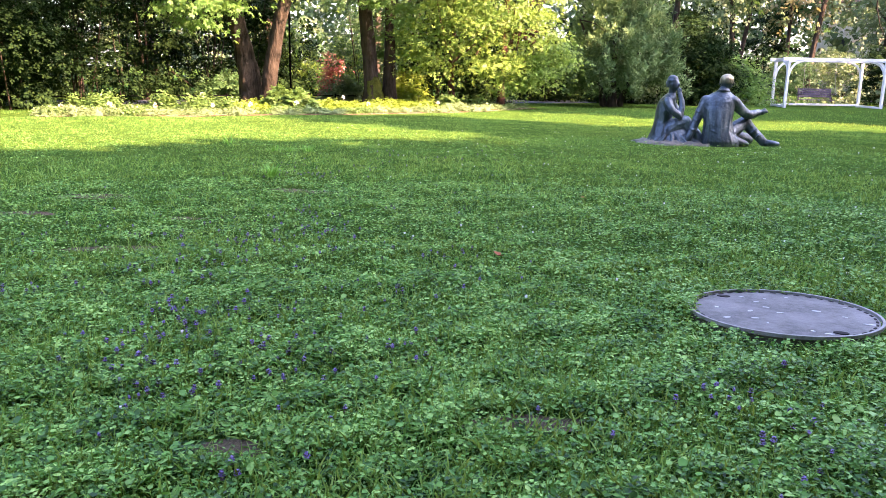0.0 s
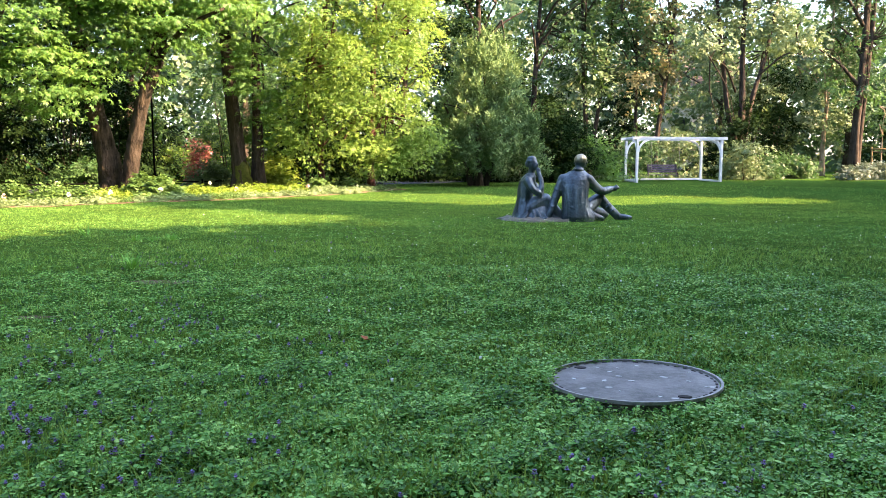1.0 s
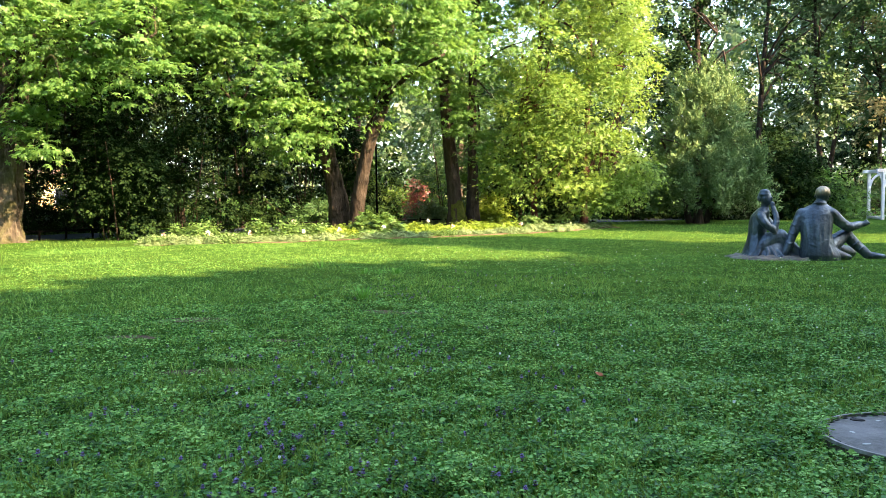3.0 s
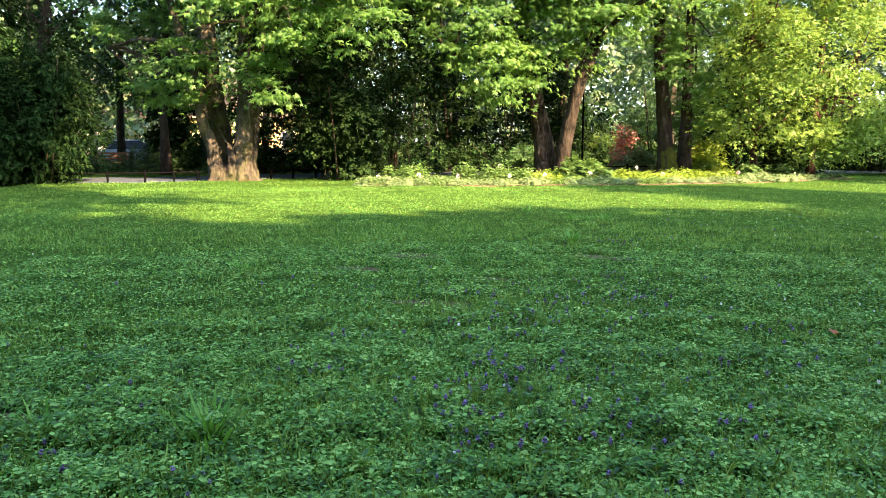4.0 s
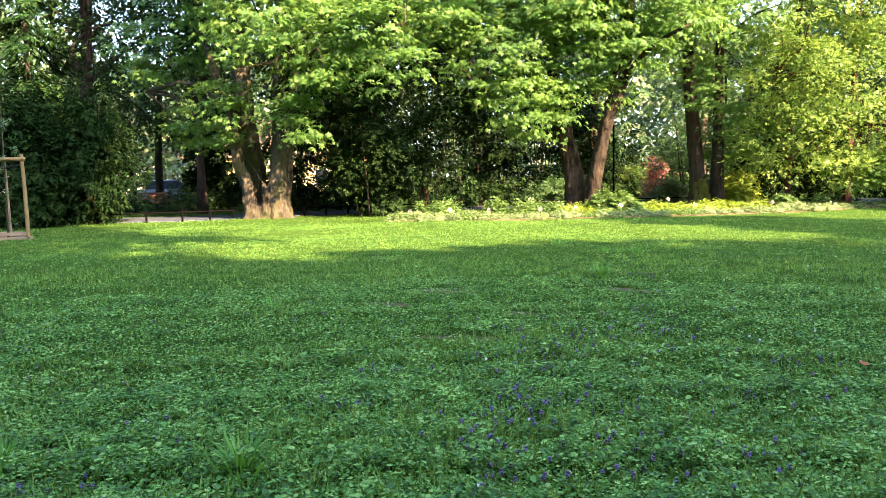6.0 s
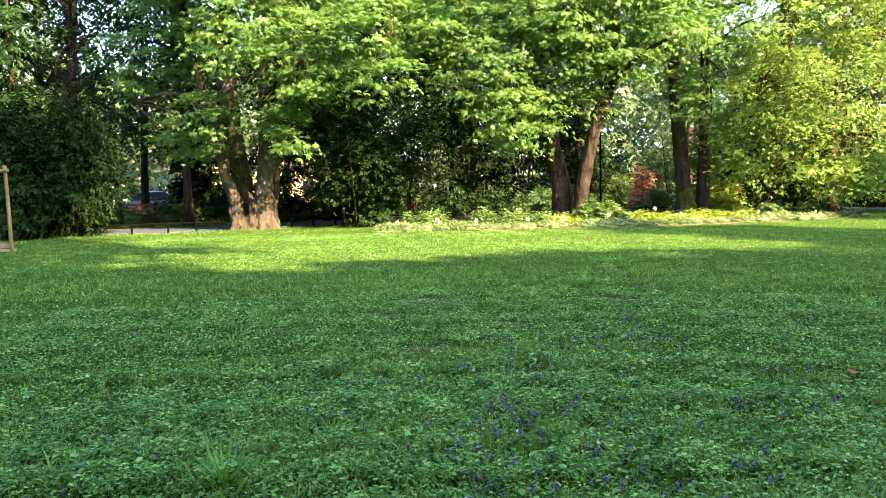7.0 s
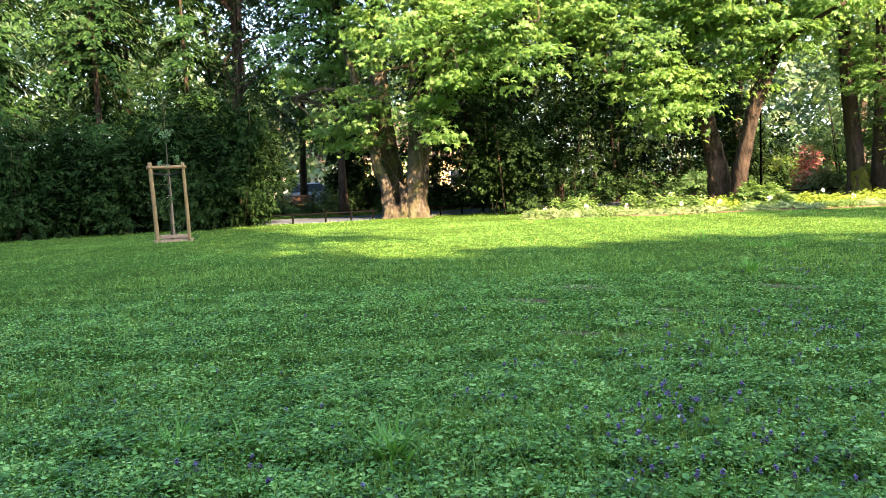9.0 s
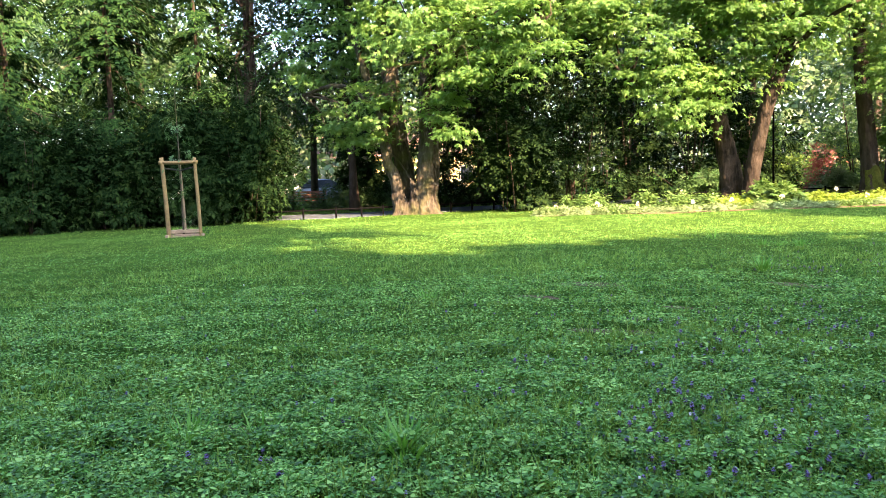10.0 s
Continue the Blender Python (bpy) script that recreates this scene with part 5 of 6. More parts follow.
def stake_frame(m, h, w, label):
    """Two stout stakes in front and a grey one behind, rails at the top and low boards round the foot."""
    root = thing("tree_guard", m, label, "tree guard", "stake frames")
    rng = np.random.default_rng(3)
    corners = [(-w / 2, -w * 0.4), (w / 2, -w * 0.4), (w * 0.02, w * 0.42)]
    for k, (x, y) in enumerate(corners):
        V, F = [], []
        top = x - 0.06 if k == 0 else x - 0.04
        tube(V, F, spline([(x, y, -0.1), (x * 0.6 + top * 0.4, y, h * 0.5), (top, y * 0.97, h - 0.02 * k)], 10), [(0.054, 0.046, 0.036)[k] * (1 - 0.012 * i) for i in range(10)], 12, 0.03, rng)
        part("stake", mesh_of("stake", V, F, [M["stake_grey" if k == 2 else "stake"]], True), root, "grey weathered stake" if k == 2 else "")
    tops = [Vector((x - (0.06, 0.04, 0.04)[k], y, h - 0.13)) for k, (x, y) in enumerate(corners)]
    for a, b in ((0, 1), (1, 2), (2, 0)):
        pa, pb = tops[a], tops[b]
        d = (pb - pa).normalized()
        V, F = [], []
        tube(V, F, [pa - d * 0.08, (pa + pb) / 2, pb + d * 0.08], [0.046, 0.044, 0.045], 10, 0.03, rng)
        part("rail", mesh_of("rail", V, F, [M["stake"]], True), root)
        for z, over in ((0.04, 0.1), (0.15, 0.03)):
            ca, cb = corners[a], corners[b]
            beam("base_board", (*ca, z), (*cb, z), 0.05, 0.085, M["stake_grey"], root, over)
    V, F = [], []
    tube(V, F, [(tops[0].x, tops[0].y, h - 0.26), (0, 0.0, h - 0.33), (tops[1].x, tops[1].y, h - 0.25)], [0.022, 0.022, 0.022], 6)
    part("tie", mesh_of("tie", V, F, [M["rubber"]]), root, "black rubber tie")


stake_frame(pose(-16.85, 12.87, 0, 0, 0, 52), 2.02, 0.76, "pine stake frame with low boards round a young tree")
stake_frame(pose(33.3, 42.3, 0, 0, 0, -40), 1.9, 0.9, "pine stake frame by the white-flowering shrubs")
tree((-16.85, 12.87, 0), [([(-0.06, 0, -0.05), (-0.04, 0, 1.2), (-0.06, 0.02, 2.6), (-0.04, 0, 3.7)], 0.024, 0.007, 0.2)], [([(-0.08, 0, 2.0), (0.06, -0.05, 2.2), (0.2, -0.1, 2.25)], 0.008, 0.004), ([(-0.1, 0, 2.6), (-0.2, 0.05, 2.8), (-0.28, 0.05, 2.95)], 0.008, 0.004), ([(0.0, 0, 0.1), (0.2, 0.1, 0.35), (0.3, 0.12, 0.5)], 0.008, 0.004)],
     [(0.1, 0, 2.15, 0.28, 0.25, 0.16), (-0.15, 0, 2.9, 0.25, 0.2, 0.35), (0.15, -0.1, 1.3, 0.2, 0.2, 0.4), (0.3, 0.12, 0.5, 0.12, 0.12, 0.16)], M["bark_grey"], M["wood_leaf"], "slender young tree with few leaves tied inside a stake frame", seed=31, clumps=16, per=7, size=0.13, twigs=0, floor=0.2, name="young_tree", spread=0.2)
tree((33.3, 42.3, 0), [([(0, 0, -0.05), (0.02, 0, 1.2), (0, 0.02, 2.6), (0.0, 0, 4.2)], 0.04, 0.012, 0.2)], [], [(0, 0, 3.4, 0.6, 0.6, 0.8)], M["bark_pale"], M["wood_leaf"], "slender young tree tied inside a stake frame", seed=32, clumps=20, per=12, size=0.2, twigs=5, name="young_tree", spread=0.25)


# ---- low rail fence by the path ----
M["rail_black"] = plain_mat("black_painted_metal", (0.003, 0.003, 0.0035), 0.3, 0.8, 0.02, 0.0, 5.0, 0.1)


def low_fence():
    root = thing("low_fence", pose(0, 0, 0), "low black metal rail fence along the gravel path", "fence")
    pts = [np.array(p) for p in spline(PATH_EDGE[1:8], 30)]
    off = []
    for i, p in enumerate(pts):
        d = unit(pts[min(i + 1, 29)] - pts[max(i - 1, 0)])
        off.append(p - np.array([-d[1], d[0]]) * 0.2)
    V, F = [], []
    tube(V, F, [(0, 0, -0.1), (0, 0, 0.37), (0, 0, 0.39)], [0.035, 0.035, 0.02], 10)
    pm = mesh_of("post", V, F, [M["rail_black"]])
    for p in off:
        ob = part("post", pm, root)
        ob.matrix_basis = pose(p[0], p[1], 0)
    for a, b in zip(off, off[1:]):
        V, F = [], []
        tube(V, F, [(a[0], a[1], 0.30), (b[0], b[1], 0.30)], [0.026, 0.026], 8)
        part("rail", mesh_of("rail", V, F, [M["rail_black"]]), root)


low_fence()


# ---- lamp post ----
def lamp_post(x, y):
    root = thing("lamp_post", pose(x, y, 0), "slim black lamp post between the trees", "street lamp")
    V, F = [], []
    tube(V, F, [(0, 0, -0.1), (0, 0, 0.5), (0, 0, 0.55), (0, 0, 5.6)], [0.07, 0.07, 0.045, 0.035], 12)
    part("pole", mesh_of("pole", V, F, [M["rail_black"]]), root)
    V, F = [], []
    loft(V, F, [(0, 0, 5.6, 0.08, 0.08), (0, 0, 5.7, 0.14, 0.14), (0, 0, 6.0, 0.18, 0.18), (0, 0, 6.05, 0.22, 0.22), (0, 0, 6.2, 0.05, 0.05)], 12)
    part("lantern", mesh_of("lantern", V, F, [M["rail_black"]]), root)


lamp_post(-7.15, 36.0)


# ---- bed plants ----
def perennial(kind, seed):
    rng = np.random.default_rng(seed)
    leaf, h, w, size, tm, label = {
        "hosta": (M["bed_leaf"], 0.30, 0.34, 0.075, SIMPLE, "light green broad-leaved perennial in the flower bed"),
        "tall": (M["bed_leaf"], 0.72, 0.45, 0.12, PALMATE, "tall light green leafy perennial in the flower bed"),
        "gold": (M["gold_leaf"], 0.5, 0.5, 0.12, TWIG, "golden-green rounded shrublet in the flower bed"),
        "grey": (M["grey_leaf"], 0.26, 0.30, 0.085, TWIG, "silvery grey-green perennial in the flower bed"),
        "spike": (M["bed_leaf"], 0.55, 0.2, 0.09, SIMPLE, "upright green perennial in the flower bed")}[kind]
    blobs = [(rng.uniform(-0.3, 0.3) * w, rng.uniform(-0.3, 0.3) * w, h * f, w * g, w * g, h * 0.3) for f, g in ((0.3, 0.9), (0.55, 0.75), (0.8, 0.5))]
    return shrub((0, 0, -20), blobs, leaf, label, "garden plant", seed, 44, 20, size, tm, "plants in the flower bed", "bed_plant", 7, floor=0.02, spread=0.17, flat=0.6)


def plant_bed():
    rng = np.random.default_rng(17)
    kinds = {k: [perennial(k, 200 + 10 * n + j) for j in range(2)] for n, k in enumerate(("hosta", "tall", "gold", "grey", "spike"))}
    used = set()
    line = [np.array(p) for p in spline(BED_FRONT, 200)]
    spots = []
    for u in np.linspace(0.02, 0.97, 46):                       # front row
        spots.append((u, rng.uniform(0.2, 0.42), rng.choice(["grey", "grey", "grey", "hosta"]), rng.uniform(0.75, 1.1)))
    for u in np.linspace(0.03, 0.95, 26):                       # middle row
        kind = "gold" if 0.47 < u < 0.78 else rng.choice(["hosta", "spike", "hosta", "grey"])
        spots.append((u + rng.uniform(-0.01, 0.01), rng.uniform(1.1, 1.6), kind, rng.uniform(0.85, 1.2)))
    for u in np.linspace(0.1, 0.95, 18):
        kind = "gold" if 0.5 < u < 0.78 else rng.choice(["hosta", "hosta", "tall", "gold"]) if u > 0.7 else rng.choice(["hosta", "spike"])
        spots.append((u, rng.uniform(1.9, 2.5), kind, rng.uniform(0.8, 1.1)))
    spots += [(0.525, 1.3, "tall", 1.2), (0.545, 1.0, "tall", 1.05), (0.51, 1.6, "tall", 1.0), (0.555, 1.5, "tall", 1.1), (0.36, 1.5, "spike", 1.2), (0.42, 1.4, "spike", 1.2), (0.45, 1.2, "spike", 1.1)]
    for u, off, kind, s in spots:
        i = int(min(max(u, 0), 1) * 199)
        d = unit(line[min(i + 1, 199)] - line[max(i - 1, 0)])
        q = line[i] + np.array([-d[1], d[0]]) * off
        src = kinds[kind][rng.integers(2)]
        m = pose(q[0], q[1], 0.02, 0, 0, rng.uniform(0, 360)) @ Matrix.Diagonal((s, s, 0.8 * s, 1))
        if src in used:
            copy_thing(src, m)
        else:
            used.add(src)
            src.matrix_basis = m
    for pair in kinds.values():
        for src in pair:
            if src not in used:
                for o in (*src.children, src):
                    bpy.data.objects.remove(o)


plant_bed()
M["flower_white"] = plain_mat("white_petal", (0.8, 0.79, 0.76), 0.08, 0.7)
M["flower_pink"] = plain_mat("pale_pink_petal", (0.75, 0.5, 0.5), 0.1, 0.7)


def bed_flower(x, y, z, r, mat, label):
    root = thing("garden_flower", pose(x, y, 0), label, "flower", "flowers in the bed")
    V, F = [], []
    tube(V, F, [(0, 0, 0), (0.02, 0, z * 0.6), (0, 0, z)], [0.008, 0.007, 0.006], 5)
    part("stalk", mesh_of("stalk", V, F, [M["bed_leaf"]]), root)
    rng = np.random.default_rng(int(abs(x * 1000)))
    n = 26
    d = unit(rng.normal(size=(n, 3)) + np.array([0, 0, 0.5]))
    P = np.array([0, 0, z]) + d * r * 0.35
    part("bloom", scatter("bloom", template([leaflet(0, 1.0, 0.45, -0.2)]), P, frames_from(unit(d + 0.5 * rng.normal(size=(n, 3))), d), np.full(n, r * 0.6), mat), root)


for x, y, z, r, k in [(-7.75, 24.9, 0.5, 0.09, 0), (-3.4, 25.4, 0.5, 0.07, 0), (-4.6, 23.9, 0.34, 0.09, 0), (-9.3, 21.7, 0.3, 0.09, 0), (-5.9, 23.5, 0.3, 0.09, 1), (-8.2, 22.1, 0.28, 0.08, 1), (-6.8, 22.8, 0.28, 0.08, 0), (-10.4, 21.2, 0.26, 0.08, 1), (-2.6, 25.4, 0.3, 0.08, 1), (-0.4, 27.4, 0.3, 0.08, 1)]:
    bed_flower(x, y, z, r, (M["flower_white"], M["flower_pink"])[k], ("white bloom in the flower bed", "pale pink bloom in the flower bed")[k])

# white-flowering shrubs at the far right
M["pale_bush"] = leaf_mat("hydrangea_leaf", (0.04, 0.075, 0.04), (0.09, 0.14, 0.085), (0.36, 0.40, 0.36), (0.14, 0.2, 0.1), 0.2, patch=3.0)
for k, (x, y, s) in enumerate([(29.4, 39.9, 0.7), (30.4, 40.1, 0.85), (31.6, 40.3, 1.0), (32.8, 40.8, 1.0), (34.2, 41.4, 1.0)]):
    shrub((x, y, 0), [(0, 0, 0.5 * s, 0.75 * s, 0.7 * s, 0.4 * s), (0.2, 0.1, 0.85 * s, 0.5 * s, 0.5 * s, 0.3 * s)], M["pale_bush"], "grey-green shrub with whitish flower heads", seed=230 + k, clumps=60, per=18, size=0.16, tmpl=TWIG, group="white-flowering shrubs", name="flowering_shrub", spread=0.25)
# bench among the trees and a stone block
M["stone"] = plain_mat("pale_stone", (0.42, 0.37, 0.31), 0.2, 0.9, 0.2, 0.0, 3.0, 0.4)


def stone_block(x, y, size, rz, label):
    V, F = [], []
    box_geo(V, F, size, Matrix(), 0.05)
    ob = tagged(new("stone_block", mesh_of("stone_block", V, F, [M["stone"]])), label, "stone")
    ob.matrix_basis = pose(x, y, size[2] / 2 - 0.04, 0, 0, rz)


stone_block(30.6, 47.2, (1.2, 0.6, 0.55), -20, "pale weathered stone block under the trees")
M["bench_wood"] = plain_mat("red_brown_wood", (0.22, 0.10, 0.06), 0.3, 0.7, 0.3, 0.0, 4.0, 0.2)


def bench(m):
    root = thing("park_bench", m, "red-brown slatted park bench beside the path", "bench")
    for k in range(4):
        box_part("seat_slat", (1.7, 0.09, 0.03), pose(0, -0.18 + 0.11 * k, 0.44), M["bench_wood"], root, 0.004)
    for k in range(3):
        box_part("back_slat", (1.7, 0.03, 0.09), pose(0, 0.25 + 0.03 * k, 0.58 + 0.12 * k, -14, 0, 0), M["bench_wood"], root, 0.004)
    for x in (-0.7, 0.7):
        box_part("leg", (0.06, 0.06, 0.46), pose(x, -0.16, 0.2), M["rail_black"], root, 0.004)
        box_part("leg", (0.06, 0.06, 0.92), pose(x, 0.26, 0.42, -8, 0, 0), M["rail_black"], root, 0.004)
        box_part("arm_rest", (0.06, 0.5, 0.04), pose(x, 0.04, 0.64), M["rail_black"], root, 0.004)


bench(pose(-25.6, 26.6, 0.0, 0, 0, 40))

# ---- houses beyond the trees ----
M["plaster_white"] = plain_mat("white_plaster", (0.74, 0.73, 0.70), 0.08, 0.9, 0.2, 0.0, 0.8, 0.15)
M["plaster_yellow"] = plain_mat("yellow_plaster", (0.72, 0.56, 0.27), 0.1, 0.9, 0.2, 0.0, 0.8, 0.15)
M["roof_tile"] = plain_mat("roof_tiles", (0.16, 0.12, 0.10), 0.3, 0.85, 0.2, 0.0, 3.0, 0.5)
M["pane"] = plain_mat("window_glass", (0.03, 0.04, 0.05), 0.2, 0.08, 0.6)


def house(m, w, d, h, wall, label):
    root = thing("house", m, label, "house")
    box_part("wall", (w, d, h), pose(0, 0, h / 2 - 0.1), wall, root, 0.02)
    V = [(-w / 2 - 0.4, -d / 2 - 0.4, h - 0.12), (w / 2 + 0.4, -d / 2 - 0.4, h - 0.12), (w / 2 + 0.4, d / 2 + 0.4, h - 0.12), (-w / 2 - 0.4, d / 2 + 0.4, h - 0.12), (-w / 2 - 0.4, 0, h + d * 0.4), (w / 2 + 0.4, 0, h + d * 0.4)]
    part("roof", mesh_of("roof", V, [(0, 1, 5, 4), (2, 3, 4, 5), (0, 4, 3), (1, 2, 5), (0, 3, 2, 1)], [M["roof_tile"]]), root)
    n = int(w // 3)
    for lv in range(int(h // 2.8)):
        for k in range(n):
            x = -w / 2 + (k + 0.5) * w / n
            win = box_part("window", (1.1, 0.08, 1.4), pose(x, -d / 2 - 0.02, 1.5 + 2.8 * lv), M["white_wood"], root, 0.01)
            box_part("pane", (0.9, 0.04, 1.2), pose(0, -0.03, 0), M["pane"], win, 0.0)


M["car_paint"] = plain_mat("pale_blue_car_paint", (0.36, 0.45, 0.56), 0.1, 0.25, 0.6, 0.2, 2.0, 0.0)
M["tyre"] = plain_mat("black_tyre", (0.02, 0.02, 0.02), 0.2, 0.85)
M["rim_steel"] = plain_mat("grey_wheel_rim", (0.4, 0.4, 0.42), 0.1, 0.4, 0.5, 0.6)


def slab(V, F, rows):
    """A body through cross rows (x, half width low, half width high, z low, z high)."""
    off = len(V)
    for x, a, b, z0, z1 in rows:
        V += [(x, -a, z0), (x, -b, z1), (x, b, z1), (x, a, z0)]
    for i in range(len(rows) - 1):
        for k in range(4):
            p = off + 4 * i
            F.append((p + k, p + (k + 1) % 4, p + 4 + (k + 1) % 4, p + 4 + k))
    F.append((off, off + 3, off + 2, off + 1))
    F.append(tuple(off + 4 * (len(rows) - 1) + k for k in range(4)))


def car(m):
    root = thing("parked_car", m, "pale blue parked car on the street behind the park", "car")
    V, F = [], []
    slab(V, F, [(-2.05, 0.7, 0.66, 0.35, 0.7), (-1.9, 0.84, 0.8, 0.26, 0.86), (-1.2, 0.87, 0.84, 0.22, 0.92), (1.0, 0.87, 0.84, 0.22, 0.92), (1.85, 0.83, 0.78, 0.25, 0.74), (2.05, 0.7, 0.64, 0.34, 0.6)])
    part("body", mesh_of("body", V, F, [M["car_paint"]]), root)
    V, F = [], []
    slab(V, F, [(-1.75, 0.78, 0.74, 0.9, 0.93), (-1.2, 0.78, 0.62, 0.9, 1.38), (0.1, 0.78, 0.62, 0.9, 1.42), (1.0, 0.78, 0.74, 0.9, 0.94)])
    cabin = part("cabin", mesh_of("cabin", V, F, [M["pane"]]), root, "dark car windows")
    box_part("roof", (1.35, 1.2, 0.05), pose(-0.55, 0, 1.42), M["car_paint"], cabin, 0.02)
    for x in (-1.3, 1.3):
        for y in (-0.8, 0.8):
            V, F = [], []
            ring(V, F, 0.19, 0.31, -0.09, 0.09, 24)
            w = part("wheel", mesh_of("wheel", V, F, [M["tyre"]]), root)
            w.matrix_basis = pose(x, y, 0.31, 90, 0, 0)
            V, F = [], []
            disc(V, F, 0.19, -0.07, 0.07, 20)
            part("rim", mesh_of("rim", V, F, [M["rim_steel"]]), w)


car(pose(-33.8, 37.1, 0, 0, 0, 42))
house(pose(-52.0, 49.0, 0, 0, 0, 47), 22, 8, 3.3, M["plaster_white"], "low white plastered house beyond the park trees")
house(pose(-38.0, 57.0, 0, 0, 0, 36), 12, 8, 3.3, M["plaster_yellow"], "low yellow plastered house beyond the park trees")
house(pose(37.4, 74.0, 0, 0, 0, -20), 7, 8, 8.0, M["plaster_white"], "white house glimpsed between the tree trunks")

# ---- grass, clover and flowers of the lawn ----
BLADE = ([(-0.5, 0, 0), (0.5, 0, 0), (0.4, 0.22, 0.55), (-0.4, 0.22, 0.55), (0.0, 0.62, 0.92)], [(0, 1, 2, 3), (3, 2, 4)])
BLADE = ([(x * 0.09, y, z) for x, y, z in BLADE[0]], BLADE[1])
THIN = ([(-0.05, 0, 0), (0.05, 0, 0), (0.0, 0.45, 0.9)], [(0, 1, 2)])
ROUND = ([(0.0, -0.5, 0.0), (0.46, -0.22, 0.07), (0.32, 0.4, 0.05), (-0.32, 0.4, 0.05), (-0.46, -0.22, 0.07)], [(0, 1, 2), (0, 2, 3), (0, 3, 4)])
POINTED = ([(0.0, -0.1, -0.02), (0.2, 0.3, 0.05), (0.0, 0.9, -0.06), (-0.2, 0.3, 0.05)], [(0, 1, 2), (0, 2, 3)])
TRIFOIL = template([leaflet(radians(a), 0.55, 0.42, 0.05) for a in (0, 122, 238)])


def patchy(x, y, k=1.0):
    return (np.sin(1.9 * x * k + 1.3 * y * k) + np.sin(2.7 * y * k - 1.1 * x * k + 2) + np.sin(4.3 * x * k + 0.7) * 0.6 + np.sin(5.1 * y * k - 2.2 * x * k) * 0.6) / 3.2


def mound(x, y):
    """Taller and lower growth in patches a hand or two across."""
    return 0.042 * np.clip(0.8 * patchy(x, y, 2.3) + 0.6 * patchy(x + 7, y + 2, 5.5) + 0.5 * patchy(y - 3, x, 9.0) + 0.3, 0, 1.4)


def sector(n, r0, r1, rng, a0=-67.0, a1=43.0):
    """Random places on the lawn between two distances."""
    r = np.sqrt(rng.uniform(r0 ** 2, r1 ** 2, n))
    a = np.radians(rng.uniform(a0, a1, n))
    return r * np.sin(a) - 0.2, r * np.cos(a)


def allowed(x, y, rng):
    ok = np.hypot(x - 1.80, y - 4.32) > 0.475
    for bx, by, a, b in BARE:
        ok &= (((x - bx) / a) ** 2 + ((y - by) / b) ** 2 > 0.85) | (rng.random(len(x)) < 0.14)
    ok &= np.hypot((x - 4.45) / 0.9, (y - 16.1) / 0.55) > 1
    line = np.array(spline(BED_FRONT, 80))
    for i in range(0, 80, 2):
        d = np.hypot(x - line[i, 0], y - line[i, 1])
        ok &= ~((d < 1.6) & (y > line[i, 1] + 0.02 + 0.45 * (x - line[i, 0])))
    edge = np.array(spline(PATH_EDGE[:8], 80))
    for i in range(0, 80, 3):
        ok &= ~((np.hypot(x - edge[i, 0] + 0.9, y - edge[i, 1] - 1.2) < 1.4))
    return ok


def strew(n, r0, r1, rng, a0=-67.0, a1=43.0):
    x, y = sector(n, r0, r1, rng, a0, a1)
    ok = allowed(x, y, rng)
    return x[ok], y[ok]


def blades(n, r0, r1, size, seed, lean=0.5):
    rng = np.random.default_rng(seed)
    x, y = strew(n, r0, r1, rng)
    k = patchy(x, y, 0.6)
    keep = rng.random(len(x)) < 0.58 + 0.2 * k + 10.0 * mound(x, y)
    x, y, k = x[keep], y[keep], k[keep]
    a = rng.uniform(0, 6.2832, len(x))
    up = unit(np.stack([rng.normal(size=len(x)) * lean, rng.normal(size=len(x)) * lean, np.ones(len(x))], -1))
    way = unit(np.stack([np.cos(a), np.sin(a), 0 * a], -1))
    R = frames_from(way - up * (way * up).sum(-1, keepdims=True), up)
    S = size * rng.uniform(0.5, 1.35, len(x)) * (1 + 0.25 * k)
    return (THIN if r0 > 12 else BLADE), np.stack([x, y, wave(x, y) - 0.003 + 0.7 * mound(x, y)], -1), R, S


def low_leaves(n, r0, r1, size, seed, tmpl, height, a0=-67.0, a1=43.0):
    rng = np.random.default_rng(seed)
    x, y = strew(n, r0, r1, rng, a0, a1)
    k = patchy(x + 3, y - 1, 0.75)
    keep = rng.random(len(x)) < 0.48 - 0.2 * k + 16.0 * mound(x, y)
    x, y = x[keep], y[keep]
    m = len(x)
    a = rng.uniform(0, 6.2832, m)
    up = unit(np.stack([rng.normal(size=m) * 0.62, rng.normal(size=m) * 0.62, np.ones(m)], -1))
    R = frames_from(np.stack([np.cos(a), np.sin(a), 0 * a], -1), up)
    z = wave(x, y) + height * rng.uniform(0.1, 1.0, m) ** 1.3 + mound(x, y)
    return tmpl, np.stack([x, y, z], -1), R, size * rng.uniform(0.5, 1.35, m)


